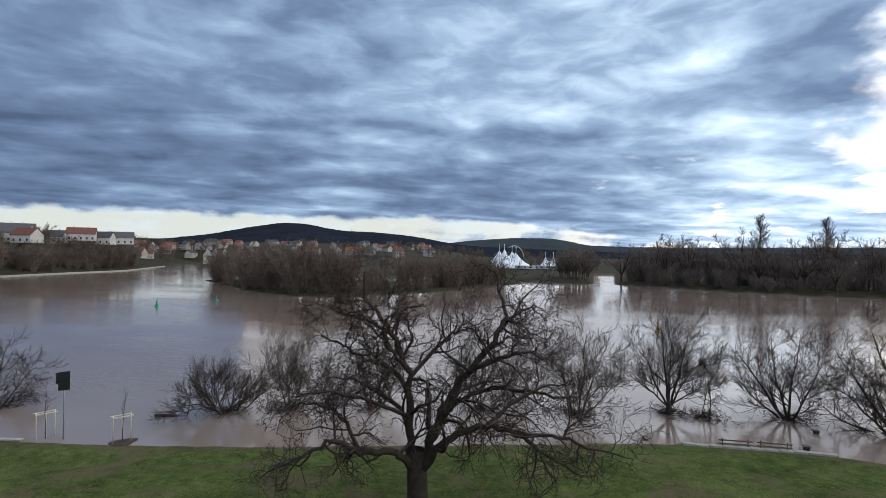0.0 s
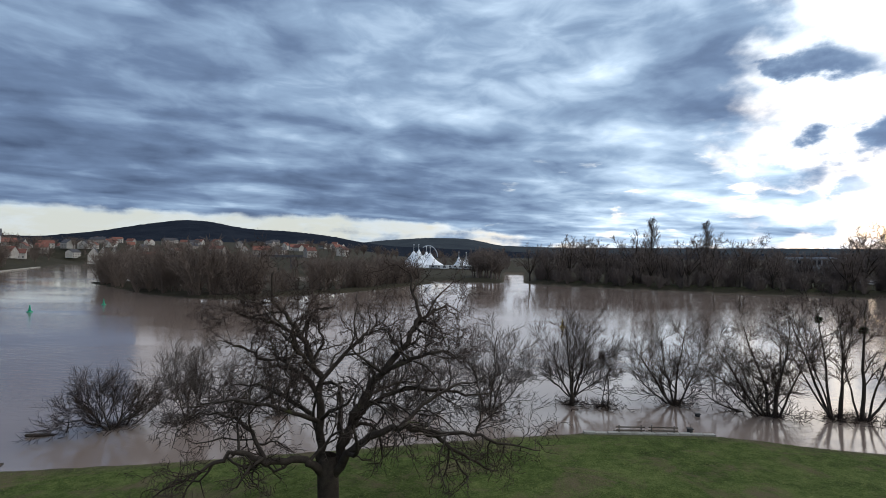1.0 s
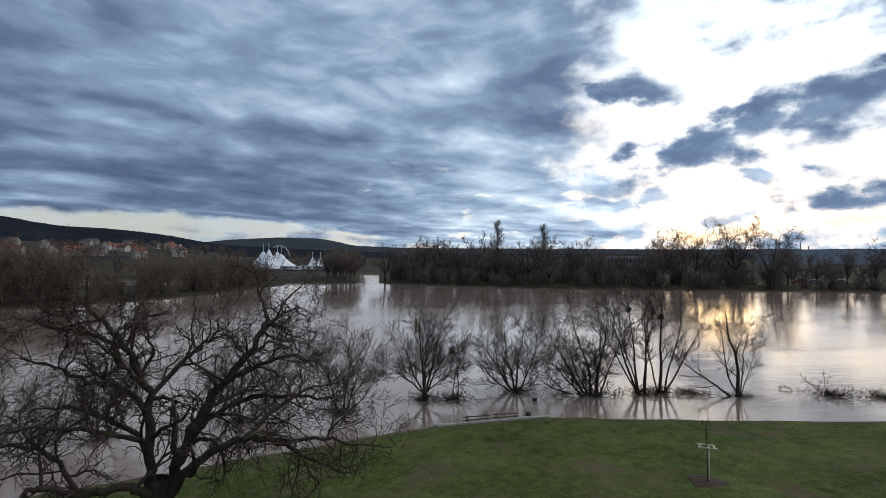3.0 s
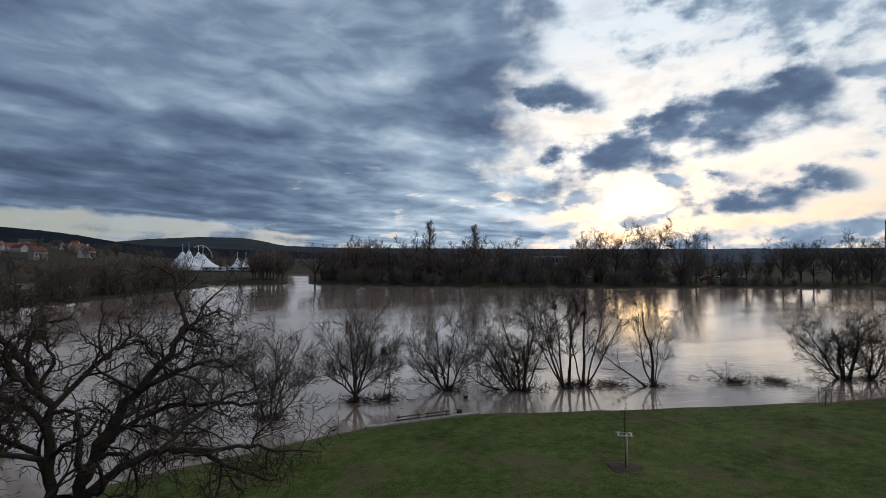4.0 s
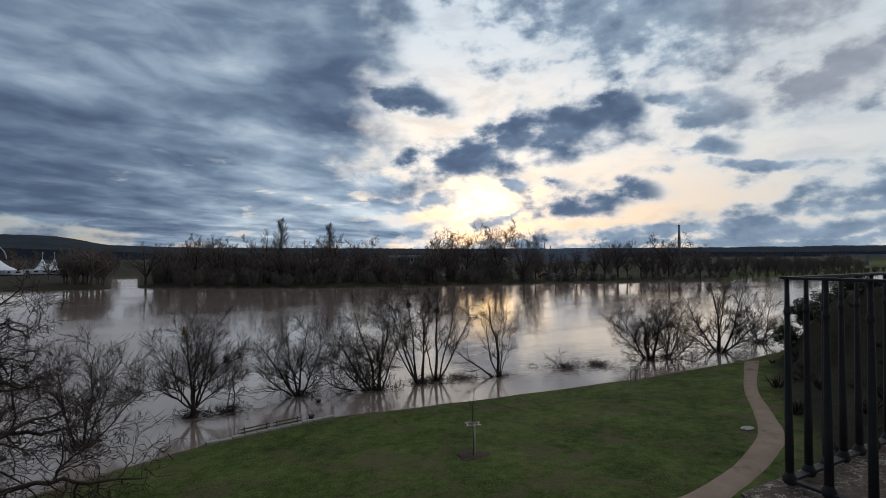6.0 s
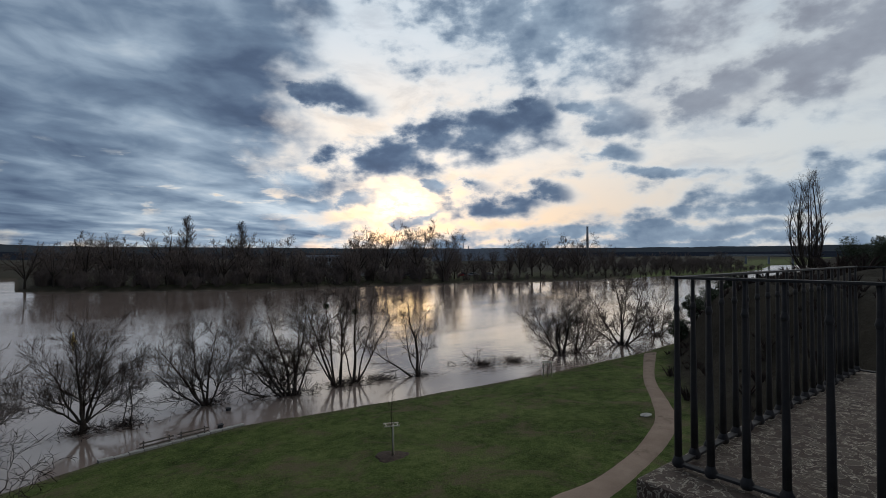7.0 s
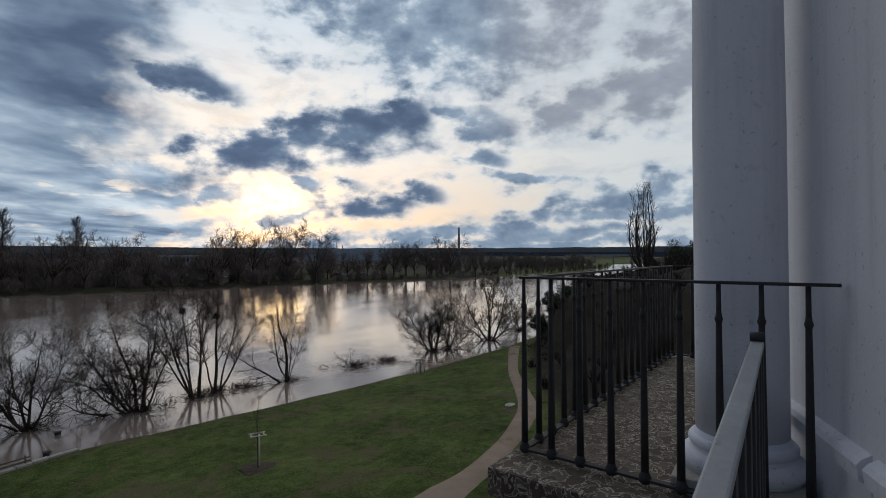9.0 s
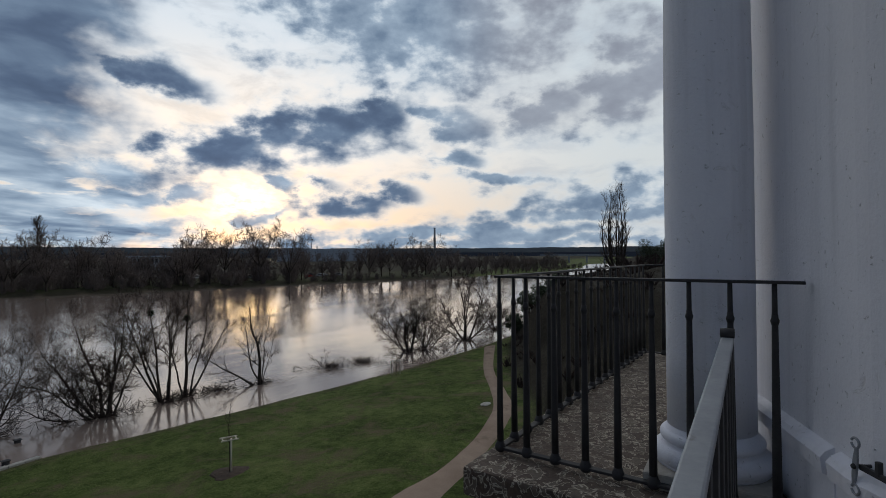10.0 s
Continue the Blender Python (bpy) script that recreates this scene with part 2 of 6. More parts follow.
def plaster_material(name, dark, light):
    """Painted plaster with pits, fine cracks of paint and faint rain streaks."""
    mat = bpy.data.materials.new(name)
    mat.use_nodes = True
    g = Graph(mat.node_tree)
    place = g.node("ShaderNodeTexCoord").outputs["Object"]
    sep = g.node("ShaderNodeSeparateXYZ")
    g.put(sep.inputs[0], place)
    broad, grain = g.noise(place, 1.3, 5, 0.6)[0], g.noise(place, 60, 5, 0.65)[0]
    drip = g.noise(g.xyz(g.m("MULTIPLY", sep.outputs[0], 9.0), g.m("MULTIPLY", sep.outputs[1], 9.0), g.m("MULTIPLY", sep.outputs[2], 0.5)), 1.0, 5, 0.6)[0]
    pits = g.smooth(g.noise(place, 42, 3, 0.5, 0.6)[0], 0.66, 0.74)
    scuffs = g.smooth(g.noise(place, 7, 6, 0.7, 0.8)[0], 0.63, 0.72)
    colour = g.ramp(g.m("ADD", g.m("MULTIPLY", broad, 0.7), g.m("MULTIPLY", grain, 0.3)), (0.3, dark), (0.7, light))
    colour = g.mix(g.m("MULTIPLY", g.smooth(drip, 0.5, 0.72), 0.30), colour, (0.52, 0.52, 0.55))
    colour = g.mix(g.m("MULTIPLY", scuffs, 0.25), colour, (0.50, 0.47, 0.43))
    colour = g.mix(g.m("MULTIPLY", pits, 0.45), colour, (0.33, 0.31, 0.30))
    b = g.node("ShaderNodeBsdfPrincipled")
    g.put(b.inputs["Base Color"], colour)
    b.inputs["Roughness"].default_value, b.inputs["Specular IOR Level"].default_value = 0.85, 0.25
    n = g.node("ShaderNodeBump")
    n.inputs["Strength"].default_value, n.inputs["Distance"].default_value = 0.7, 0.008
    g.put(n.inputs["Height"], g.total(g.m("MULTIPLY", broad, 1.2), g.m("MULTIPLY", grain, 0.5), g.m("MULTIPLY", pits, -1.0), g.m("MULTIPLY", scuffs, -0.6)))
    g.put(b.inputs["Normal"], n.outputs[0])
    g.tree.links.new(b.outputs[0], g.node("ShaderNodeOutputMaterial").inputs[0])
    return mat


def lichen_material():
    """Dark weathered slab with pale lichen that grows in rings."""
    mat = bpy.data.materials.new("lichened_slab")
    mat.use_nodes = True
    g = Graph(mat.node_tree)
    place = g.node("ShaderNodeTexCoord").outputs["Object"]
    broad, grain, rings = g.noise(place, 2.0, 5, 0.6)[0], g.noise(place, 55, 4, 0.6)[0], g.noise(place, 15, 3, 0.5, 0.9)[0]
    stone = g.ramp(g.m("ADD", g.m("MULTIPLY", broad, 0.5), g.m("MULTIPLY", grain, 0.5)), (0.32, (0.040, 0.027, 0.020)), (0.68, (0.120, 0.084, 0.062)))
    edge = g.smooth(g.m("ABSOLUTE", g.m("SUBTRACT", rings, 0.52)), 0.030, 0.006)
    fill = g.m("MULTIPLY", g.smooth(rings, 0.52, 0.55), 0.13)
    patch = g.smooth(g.noise(place, 1.7, 4, 0.55)[0], 0.30, 0.52)
    colour = g.mix(g.m("MULTIPLY", g.m("MAXIMUM", edge, fill), g.m("ADD", 0.25, g.m("MULTIPLY", patch, 0.75))), stone, (0.43, 0.38, 0.30))
    b = g.node("ShaderNodeBsdfPrincipled")
    g.put(b.inputs["Base Color"], colour)
    b.inputs["Roughness"].default_value = 0.85
    n = g.node("ShaderNodeBump")
    n.inputs["Strength"].default_value, n.inputs["Distance"].default_value = 0.6, 0.01
    g.put(n.inputs["Height"], g.m("ADD", grain, g.m("MULTIPLY", edge, 0.4)))
    g.put(b.inputs["Normal"], n.outputs[0])
    g.tree.links.new(b.outputs[0], g.node("ShaderNodeOutputMaterial").inputs[0])
    return mat


def ground_material():
    mat = bpy.data.materials.new("meadow")
    mat.use_nodes = True
    g = Graph(mat.node_tree)
    place = g.node("ShaderNodeTexCoord").outputs["Object"]
    broad, mid, fine = g.noise(place, 0.22, 5, 0.6)[0], g.noise(place, 1.6, 5, 0.6)[0], g.noise(place, 9.0, 5, 0.75)[0]
    v = g.total(g.m("MULTIPLY", broad, 0.32), g.m("MULTIPLY", mid, 0.30), g.m("MULTIPLY", fine, 0.38))
    grass = g.ramp(v, (0.38, (0.024, 0.033, 0.009)), (0.5, (0.074, 0.104, 0.025)), (0.62, (0.160, 0.178, 0.062)))
    worn = g.smooth(g.noise(place, 0.33, 7, 0.72, 0.6)[0], 0.48, 0.66)
    grass = g.mix(g.m("MULTIPLY", worn, 0.9), grass, (0.135, 0.104, 0.064))
    # rough scrubby slope and far land where the vertex layer says so
    kind = g.node("ShaderNodeAttribute")
    kind.attribute_name = "cover"
    sep = g.node("ShaderNodeSeparateColor")
    g.put(sep.inputs[0], kind.outputs["Color"])
    scrub = g.ramp(v, (0.34, (0.014, 0.012, 0.009)), (0.66, (0.055, 0.046, 0.032)))
    wild = g.ramp(v, (0.34, (0.020, 0.018, 0.012)), (0.66, (0.065, 0.056, 0.036)))
    mud = g.ramp(v, (0.34, (0.07, 0.05, 0.036)), (0.66, (0.15, 0.115, 0.085)))
    colour = g.mix(sep.outputs[0], grass, scrub)
    colour = g.mix(sep.outputs[2], colour, wild)
    colour = g.mix(sep.outputs[1], colour, mud)
    b = g.node("ShaderNodeBsdfPrincipled")
    g.put(b.inputs["Base Color"], colour)
    b.inputs["Roughness"].default_value = 0.95
    b.inputs["Specular IOR Level"].default_value = 0.1
    n = g.node("ShaderNodeBump")
    n.inputs["Strength"].default_value, n.inputs["Distance"].default_value = 0.8, 0.12
    g.put(n.inputs["Height"], g.m("ADD", g.m("MULTIPLY", mid, 0.5), fine))
    g.put(b.inputs["Normal"], n.outputs[0])
    g.tree.links.new(b.outputs[0], g.node("ShaderNodeOutputMaterial").inputs[0])
    return mat


WATER, MEADOW = water_material(), ground_material()
BARK = surface("bark", (0.026, 0.020, 0.017), (0.092, 0.073, 0.058), 3, 0.95, 0.9, 30, relief=0.03, stain=(0.085, 0.095, 0.032), stain_scale=1.2, stain_at=(0.6, 0.76), spec=0.15)
TWIG = surface("twig", (0.034, 0.025, 0.022), (0.086, 0.062, 0.052), 2, 0.95, 0, 20, spec=0.1)
TWIG_GREY = surface("grey_twig", (0.058, 0.046, 0.039), (0.125, 0.10, 0.083), 2, 0.95, 0, 20, spec=0.1)
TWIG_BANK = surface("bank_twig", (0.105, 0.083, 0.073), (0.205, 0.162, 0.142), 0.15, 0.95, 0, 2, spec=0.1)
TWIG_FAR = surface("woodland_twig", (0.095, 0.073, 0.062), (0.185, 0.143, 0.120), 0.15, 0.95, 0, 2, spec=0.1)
EVERGREEN = surface("evergreen_leaf", (0.012, 0.02, 0.008), (0.04, 0.055, 0.02), 1.5, 0.8, 0, 12)
IRON = surface("painted_iron", (0.018, 0.018, 0.02), (0.045, 0.043, 0.043), 12, 0.68, 0.25, 120, metal=0.0, stain=(0.07, 0.045, 0.03), stain_scale=9, stain_at=(0.62, 0.78), relief=0.004)
GREY_PAINT = surface("grey_painted_steel", (0.20, 0.215, 0.235), (0.33, 0.345, 0.365), 7, 0.5, 0.25, 90, metal=0.2, stain=(0.13, 0.12, 0.11), stain_scale=14, stain_at=(0.6, 0.75), relief=0.003)
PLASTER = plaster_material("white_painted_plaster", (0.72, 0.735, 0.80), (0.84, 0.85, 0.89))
# The column's white plaster again, with the wall's stronger light put into its colour.
LIT_WALL_PLASTER = plaster_material("lit_white_wall_plaster", (0.75, 0.755, 0.80), (0.85, 0.85, 0.88))
STONE = surface("pale_stone", (0.26, 0.24, 0.21), (0.46, 0.43, 0.38), 3, 0.9, 0.5, 35, stain=(0.12, 0.11, 0.09), stain_scale=2.4)
LICHEN = lichen_material()
GRAVEL = surface("gravel_path", (0.22, 0.155, 0.115), (0.36, 0.27, 0.205), 0.7, 0.95, 0.5, 30, stain=(0.15, 0.11, 0.08), stain_scale=0.5, spec=0.1)
PALE_WOOD = surface("pale_wood", (0.62, 0.53, 0.41), (0.82, 0.74, 0.62), 4, 0.8, 0.3, 50)
BENCH_WOOD = surface("weathered_bench_wood", (0.10, 0.075, 0.06), (0.2, 0.16, 0.13), 4, 0.75, 0.3, 60)
MULCH = surface("mulch", (0.03, 0.02, 0.014), (0.09, 0.06, 0.042), 5, 0.95, 0.9, 30, relief=0.05)
GREEN_BUOY = surface("green_buoy_paint", (0.0, 0.20, 0.11), (0.01, 0.30, 0.17), 3, 0.4, 0.1, 40)
YELLOW_BUOY = surface("yellow_buoy_paint", (0.26, 0.18, 0.04), (0.38, 0.27, 0.06), 3, 0.45, 0.1, 40, stain=(0.1, 0.08, 0.05), stain_scale=1.5)
BLACK = surface("black_board", (0.008, 0.008, 0.01), (0.02, 0.02, 0.024), 4, 0.5, 0.1, 40)
TENT_WHITE = surface("white_canvas", (0.72, 0.74, 0.78), (0.86, 0.87, 0.9), 0.3, 0.6, 0.1, 4)
ROOF_RED = surface("red_roof_tile", (0.11, 0.045, 0.035), (0.22, 0.085, 0.062), 0.8, 0.85, 0.3, 5, island=0.4)
ROOF_DARK = surface("dark_roof_slate", (0.035, 0.035, 0.045), (0.09, 0.085, 0.09), 0.8, 0.8, 0.3, 5, island=0.4)
RENDER_WALL = surface("house_render", (0.24, 0.21, 0.19), (0.50, 0.47, 0.43), 0.4, 0.9, 0.2, 6, island=0.5)
WHITE_RENDER = surface("white_house_render", (0.40, 0.385, 0.365), (0.58, 0.56, 0.54), 0.4, 0.9, 0.2, 6)
CONCRETE = surface("concrete", (0.24, 0.24, 0.25), (0.4, 0.4, 0.41), 0.3, 0.85, 0.2, 5)
STEEL = surface("weathered_steel_cladding", (0.26, 0.29, 0.33), (0.42, 0.45, 0.5), 0.1, 0.6, 0.1, 2)
GLASS_DARK = surface("dark_window", (0.02, 0.024, 0.03), (0.05, 0.055, 0.065), 1, 0.15, 0, 10)
# Blue distance haze is mixed into both hill colours, most into the pale ridge.
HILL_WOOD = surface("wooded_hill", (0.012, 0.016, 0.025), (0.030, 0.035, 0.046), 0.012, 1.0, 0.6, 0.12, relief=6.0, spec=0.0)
HAZED_RIDGE = surface("hazed_ridge_of_woods_and_fields", (0.035, 0.043, 0.052), (0.070, 0.078, 0.086), 0.006, 1.0, 0.6, 0.08, relief=6.0, spec=0.0)
CAR_PAINTS = [surface("car_paint_" + n, c, d, 1, 0.25, 0, 8) for n, c, d in (("white", (0.6, 0.6, 0.6), (0.7, 0.7, 0.7)), ("silver", (0.3, 0.31, 0.33), (0.4, 0.41, 0.43)), ("dark", (0.02, 0.02, 0.03), (0.05, 0.05, 0.06)), ("red", (0.3, 0.02, 0.02), (0.4, 0.04, 0.03)))]
GRASS_BLADE = surface("grass_blade", (0.052, 0.068, 0.016), (0.20, 0.215, 0.075), 0.9, 0.9, 0, 9, spec=0.1)
RUBBER = surface("rubber", (0.01, 0.01, 0.01), (0.025, 0.025, 0.025), 6, 0.9, 0, 40)


# ---- mesh helpers ----
def thing(name, label, category, m=None, group="", kind=""):
    ob = tagged(new(name), label, category, group, kind)
    if m is not None:
        ob.matrix_world = m
    return ob


def mesh_of(name, verts, faces, material, smooth=False):
    me = bpy.data.meshes.new(name)
    me.from_pydata(verts, [], faces)
    me.materials.append(material)
    if smooth:
        me.polygons.foreach_set("use_smooth", [True] * len(me.polygons))
    me.update()
    return me


def part(name, bm, material, parent=None, label=""):
    """Links a bmesh (or a finished mesh) as one object, under a thing or a part."""
    if isinstance(bm, bmesh.types.BMesh):
        me = bpy.data.meshes.new(name)
        bm.to_mesh(me)
        bm.free()
        me.materials.append(material)
    else:
        me = bm
    ob = new(name, me)
    if parent is not None:
        ob.parent = parent
    if label:
        ob["label"] = label
    return ob


def box(bm, x0, x1, y0, y1, z0, z1, bevel=0.0, m=None):
    made = bmesh.ops.create_cube(bm, size=1)["verts"]
    for v in made:
        v.co = Vector(((x0 + x1) / 2 + v.co.x * (x1 - x0), (y0 + y1) / 2 + v.co.y * (y1 - y0), (z0 + z1) / 2 + v.co.z * (z1 - z0)))
    if bevel:
        edges = list({e for v in made for e in v.link_edges})
        made = bmesh.ops.bevel(bm, geom=edges, offset=bevel, segments=2, affect="EDGES", profile=0.6)["verts"]
    if m is not None:
        bmesh.ops.transform(bm, matrix=m, verts=list({v for v in bm.verts if v in set(made)}))
    return bm


def lathe(bm, profile, sides=12, m=None):
    """A turned solid from (radius, height) pairs."""
    rings = []
    for r, h in profile:
        ring = []
        for k in range(sides):
            a = 2 * math.pi * k / sides
            co = Vector((r * math.cos(a), r * math.sin(a), h))
            ring.append(bm.verts.new(m @ co if m is not None else co))
        rings.append(ring)
    for low, high in zip(rings, rings[1:]):
        for k in range(sides):
            bm.faces.new((low[k], low[(k + 1) % sides], high[(k + 1) % sides], high[k])).smooth = True
    bm.faces.new(list(reversed(rings[0])))
    bm.faces.new(rings[-1])
    return bm


def prism(bm, outline, z0, z1):
    low = [bm.verts.new((x, y, z0)) for x, y in outline]
    high = [bm.verts.new((x, y, z1)) for x, y in outline]
    n = len(outline)
    for k in range(n):
        bm.faces.new((low[k], low[(k + 1) % n], high[(k + 1) % n], high[k]))
    bm.faces.new(list(reversed(low)))
    bm.faces.new(high)
    bmesh.ops.recalc_face_normals(bm, faces=bm.faces)
    return bm


# ---- the lie of the land ----
SHORE = [(-35.4, 17.8), (-28.7, 19.8), (-20.8, 22.7), (-2.4, 30.7), (2.0, 32.35), (9.6, 33.55), (15.0, 32.7), (23.0, 31.7), (36.5, 30.4), (52.0, 30.3),
         (75, 32), (120, 42), (200, 58), (320, 85), (620, 165), (600, 200), (410, 142), (310, 128), (200, 138), (148, 154), (100, 164), (63, 172), (28, 187), (-8.5, 213),
         (-13, 330), (-25, 330), (-17, 214.5), (-42, 216), (-100, 238), (-200, 268), (-330, 340), (-520, 520), (-546, 500), (-399, 334), (-309, 230), (-293, 183), (-277, 147), (-250, 108), (-225, 50), (-170, 10), (-70, 6)]
SPIT = [(-171, 161), (-112, 121), (-87, 110), (-72, 112), (-55, 150), (-44, 205), (-50, 216), (-74, 200), (-120, 184), (-165, 172)]
PATH_EDGE = [(-60, -2), (-40, 3), (-10, 8.5), (5, 10.4), (17, 11.4), (22, 12.2), (26, 13.1), (30.2, 14.8), (34.6, 17.9), (40.8, 22.3), (51, 27.8), (66, 33), (120, 41), (220, 62)]


def edge_distance(px, py, line, closed=True):
    """Distance from points to a line of edges."""
    best = np.full(px.shape, 1e9)
    ends = line[1:] + line[:1] if closed else line[1:]
    for (ax, ay), (bx, by) in zip(line, ends):
        dx, dy = bx - ax, by - ay
        t = np.clip(((px - ax) * dx + (py - ay) * dy) / (dx * dx + dy * dy), 0, 1)
        best = np.minimum(best, np.hypot(px - ax - t * dx, py - ay - t * dy))
    return best


def inside(px, py, line):
    odd = np.zeros(px.shape, bool)
    for (ax, ay), (bx, by) in zip(line, line[1:] + line[:1]):
        cross = (ay > py) != (by > py)
        odd ^= cross & (px < (bx - ax) * (py - ay) / (by - ay if by != ay else 1e-9) + ax)
    return odd


def beyond_path(px, py):
    """How far a point lies uphill of the path's upper edge; negative on the river's side."""
    best, sign = np.full(px.shape, 1e9), np.ones(px.shape)
    for (ax, ay), (bx, by) in zip(PATH_EDGE, PATH_EDGE[1:]):
        dx, dy = bx - ax, by - ay
        t = np.clip(((px - ax) * dx + (py - ay) * dy) / (dx * dx + dy * dy), 0, 1)
        d = np.hypot(px - ax - t * dx, py - ay - t * dy)
        side = np.sign((px - ax) * dy - (py - ay) * dx)
        sign = np.where(d < best, side, sign)
        best = np.minimum(best, d)
    return best * sign


def ease(v, a, b):
    t = np.clip((v - a) / (b - a), 0, 1)
    return t * t * (3 - 2 * t)


def land(px, py):
    """Height of the ground, distance to the shore (positive on land) and distance uphill of the path."""
    px, py = np.asarray(px, float), np.asarray(py, float)
    d = edge_distance(px, py, SHORE)
    d = np.where(inside(px, py, SHORE), -d, d)
    ds = edge_distance(px, py, SPIT)
    ds = np.where(inside(px, py, SPIT), ds, -ds)
    up = beyond_path(px, py)
    bumps = 0.05 * np.sin(px * 0.9 + 1.3 * np.sin(py * 0.7)) * np.sin(py * 1.1 + px * 0.3)
    lawn = np.clip(0.05 * d, 0, 0.85) + bumps * ease(d, 0.5, 3)
    reach = 17 - 9.5 * ease(px, 36, 53)
    slope = lawn + 7.3 * ease(up / reach, 0.02, 1) + 1.1 * ease(up, 11, 24) + 0.5 * ease(up, 0.5, 3) * np.sin(px * 0.6) * np.cos(py * 0.5)
    far = np.minimum(0.22 * d, 1.4) + 4.2 * ease(d, 30, 230)
    left = np.minimum(0.22 * d, 1.4) + 17.0 * ease(d, 6, 62)
    far_off = np.hypot(px, py)
    bearing = np.degrees(np.arctan2(px, py))
    town = np.clip(0.040 * (far_off - 440), 0, 38) * ease(bearing, -75, -58) * ease(-bearing, 14, 26)
    far = far + town
    near_side = (py < 0.3 * px + 70) & (px > -110)
    z = np.where(near_side, slope, np.where((px < -150) & (py < 0.9 * -px + 40) , left, far))
    z = np.where(d < 0, np.maximum(0.12 * d, -2.5), z)
    z = np.maximum(z, np.where(ds > 0, np.minimum(0.2 * ds, 0.7), -9))
    return z, d, up, ds


def land_height(x, y):
    return float(land(np.array([x]), np.array([y]))[0][0])


def steps(*spans):
    out = [spans[0][0]]
    for a, b, step in spans:
        n = max(1, round((b - a) / step))
        out += [a + (b - a) * k / n for k in range(1, n + 1)]
    return np.array(out)


def build_ground():
    xs = steps((-4300, -1000, 330), (-1000, -500, 60), (-500, -60, 6), (-60, 80, 0.9), (80, 420, 5), (420, 1000, 50), (1000, 4300, 330))
    ys = steps((-4300, -400, 390), (-400, -20, 20), (-20, 46, 0.8), (46, 260, 4), (260, 600, 10), (600, 1200, 60), (1200, 4300, 310))
    gx, gy = np.meshgrid(xs, ys)
    z, d, up, ds = land(gx.ravel(), gy.ravel())
    nx, ny = len(xs), len(ys)
    verts = np.stack([gx.ravel(), gy.ravel(), z], 1)
    i = (np.arange(ny - 1)[:, None] * nx + np.arange(nx - 1)).ravel()
    me = mesh_of("ground", verts.tolist(), np.stack([i, i + 1, i + nx + 1, i + nx], 1).tolist(), MEADOW, True)
    far_side = ~((gy.ravel() < 0.3 * gx.ravel() + 70) & (gx.ravel() > -110))
    meadow = far_side & (d > 4) & (d < 60) & (gx.ravel() > 10)
    scrub = np.clip(ease(up, 0.2, 2.0) + far_side * np.where(meadow, 0.62, 0.95) + (ds > 0), 0, 1)
    mud = np.clip(1 - np.abs(d - 0.1) / 0.8, 0, 1) * 0.8
    layer = me.color_attributes.new("cover", "FLOAT_COLOR", "POINT")
    layer.data.foreach_set("color", np.stack([scrub, mud, far_side * np.where(meadow, 0.35, 0.9), 1 + 0 * mud], 1).ravel().astype(np.float32))
    tagged(part("ground", me, None), "winter meadow and riverside land, short green grass with bare patches", "ground", kind="structure")


def build_water():
    bm = bmesh.new()
    xs, ys = (-4200, -600, -200, -60, 0, 60, 200, 600, 4200), (-400, -50, 20, 60, 120, 240, 520)
    grid = [[bm.verts.new((x, y, 0)) for x in xs] for y in ys]
    for a, b in zip(grid, grid[1:]):
        for k in range(len(xs) - 1):
            bm.faces.new((a[k], a[k + 1], b[k + 1], b[k]))
    tagged(part("water", bm, WATER), "brown flooded river with a slow rippled current", "water", kind="structure")


def build_hills():
    rng = random.Random(5)
    for name, r0, r1, skyline, wood, label in (
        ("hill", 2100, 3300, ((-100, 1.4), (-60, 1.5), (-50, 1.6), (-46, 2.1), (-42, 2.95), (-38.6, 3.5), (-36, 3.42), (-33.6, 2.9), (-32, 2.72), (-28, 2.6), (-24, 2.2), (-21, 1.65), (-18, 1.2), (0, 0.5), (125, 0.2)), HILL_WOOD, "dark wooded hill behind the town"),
        ("far_ridge", 3600, 4600, ((-100, 1.2), (-60, 1.4), (-22, 1.35), (-17, 1.9), (-13, 2.15), (-9, 2.1), (-7, 1.85), (-5.2, 1.35), (0, 1.12), (18, 1.05), (30, 0.95), (60, 0.85), (125, 0.85)), HAZED_RIDGE, "low wooded ridge on the horizon"),
    ):
        verts, faces, rows = [], [], 5
        azs = np.arange(-100, 125.01, 0.25)
        tops = np.interp(azs, [a for a, _ in skyline], [e for _, e in skyline])
        tops = np.convolve(np.pad(tops, 4, mode="edge"), np.ones(9) / 9, "valid")
        for j in range(rows):
            t = j / (rows - 1)
            for a, top in zip(azs, tops):
                e = top + 0.05 * noise.noise((a * 0.35, r0, 0)) + 0.035 * noise.noise((a * 2.3, r0, 4)) + 0.025 * rng.random()
                lift = math.sin(t * math.pi / 2) ** 0.8
                r = r0 + (r1 - r0) * t
                verts.append((r * math.sin(radians(a)), r * math.cos(radians(a)), -3 + (r1 * math.tan(radians(e)) + 11) * lift))
        n = len(azs)
        for j in range(rows - 1):
            for k in range(n - 1):
                faces.append((j * n + k, j * n + k + 1, (j + 1) * n + k + 1, (j + 1) * n + k))
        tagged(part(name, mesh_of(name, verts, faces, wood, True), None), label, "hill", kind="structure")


build_ground()
build_water()
build_hills()


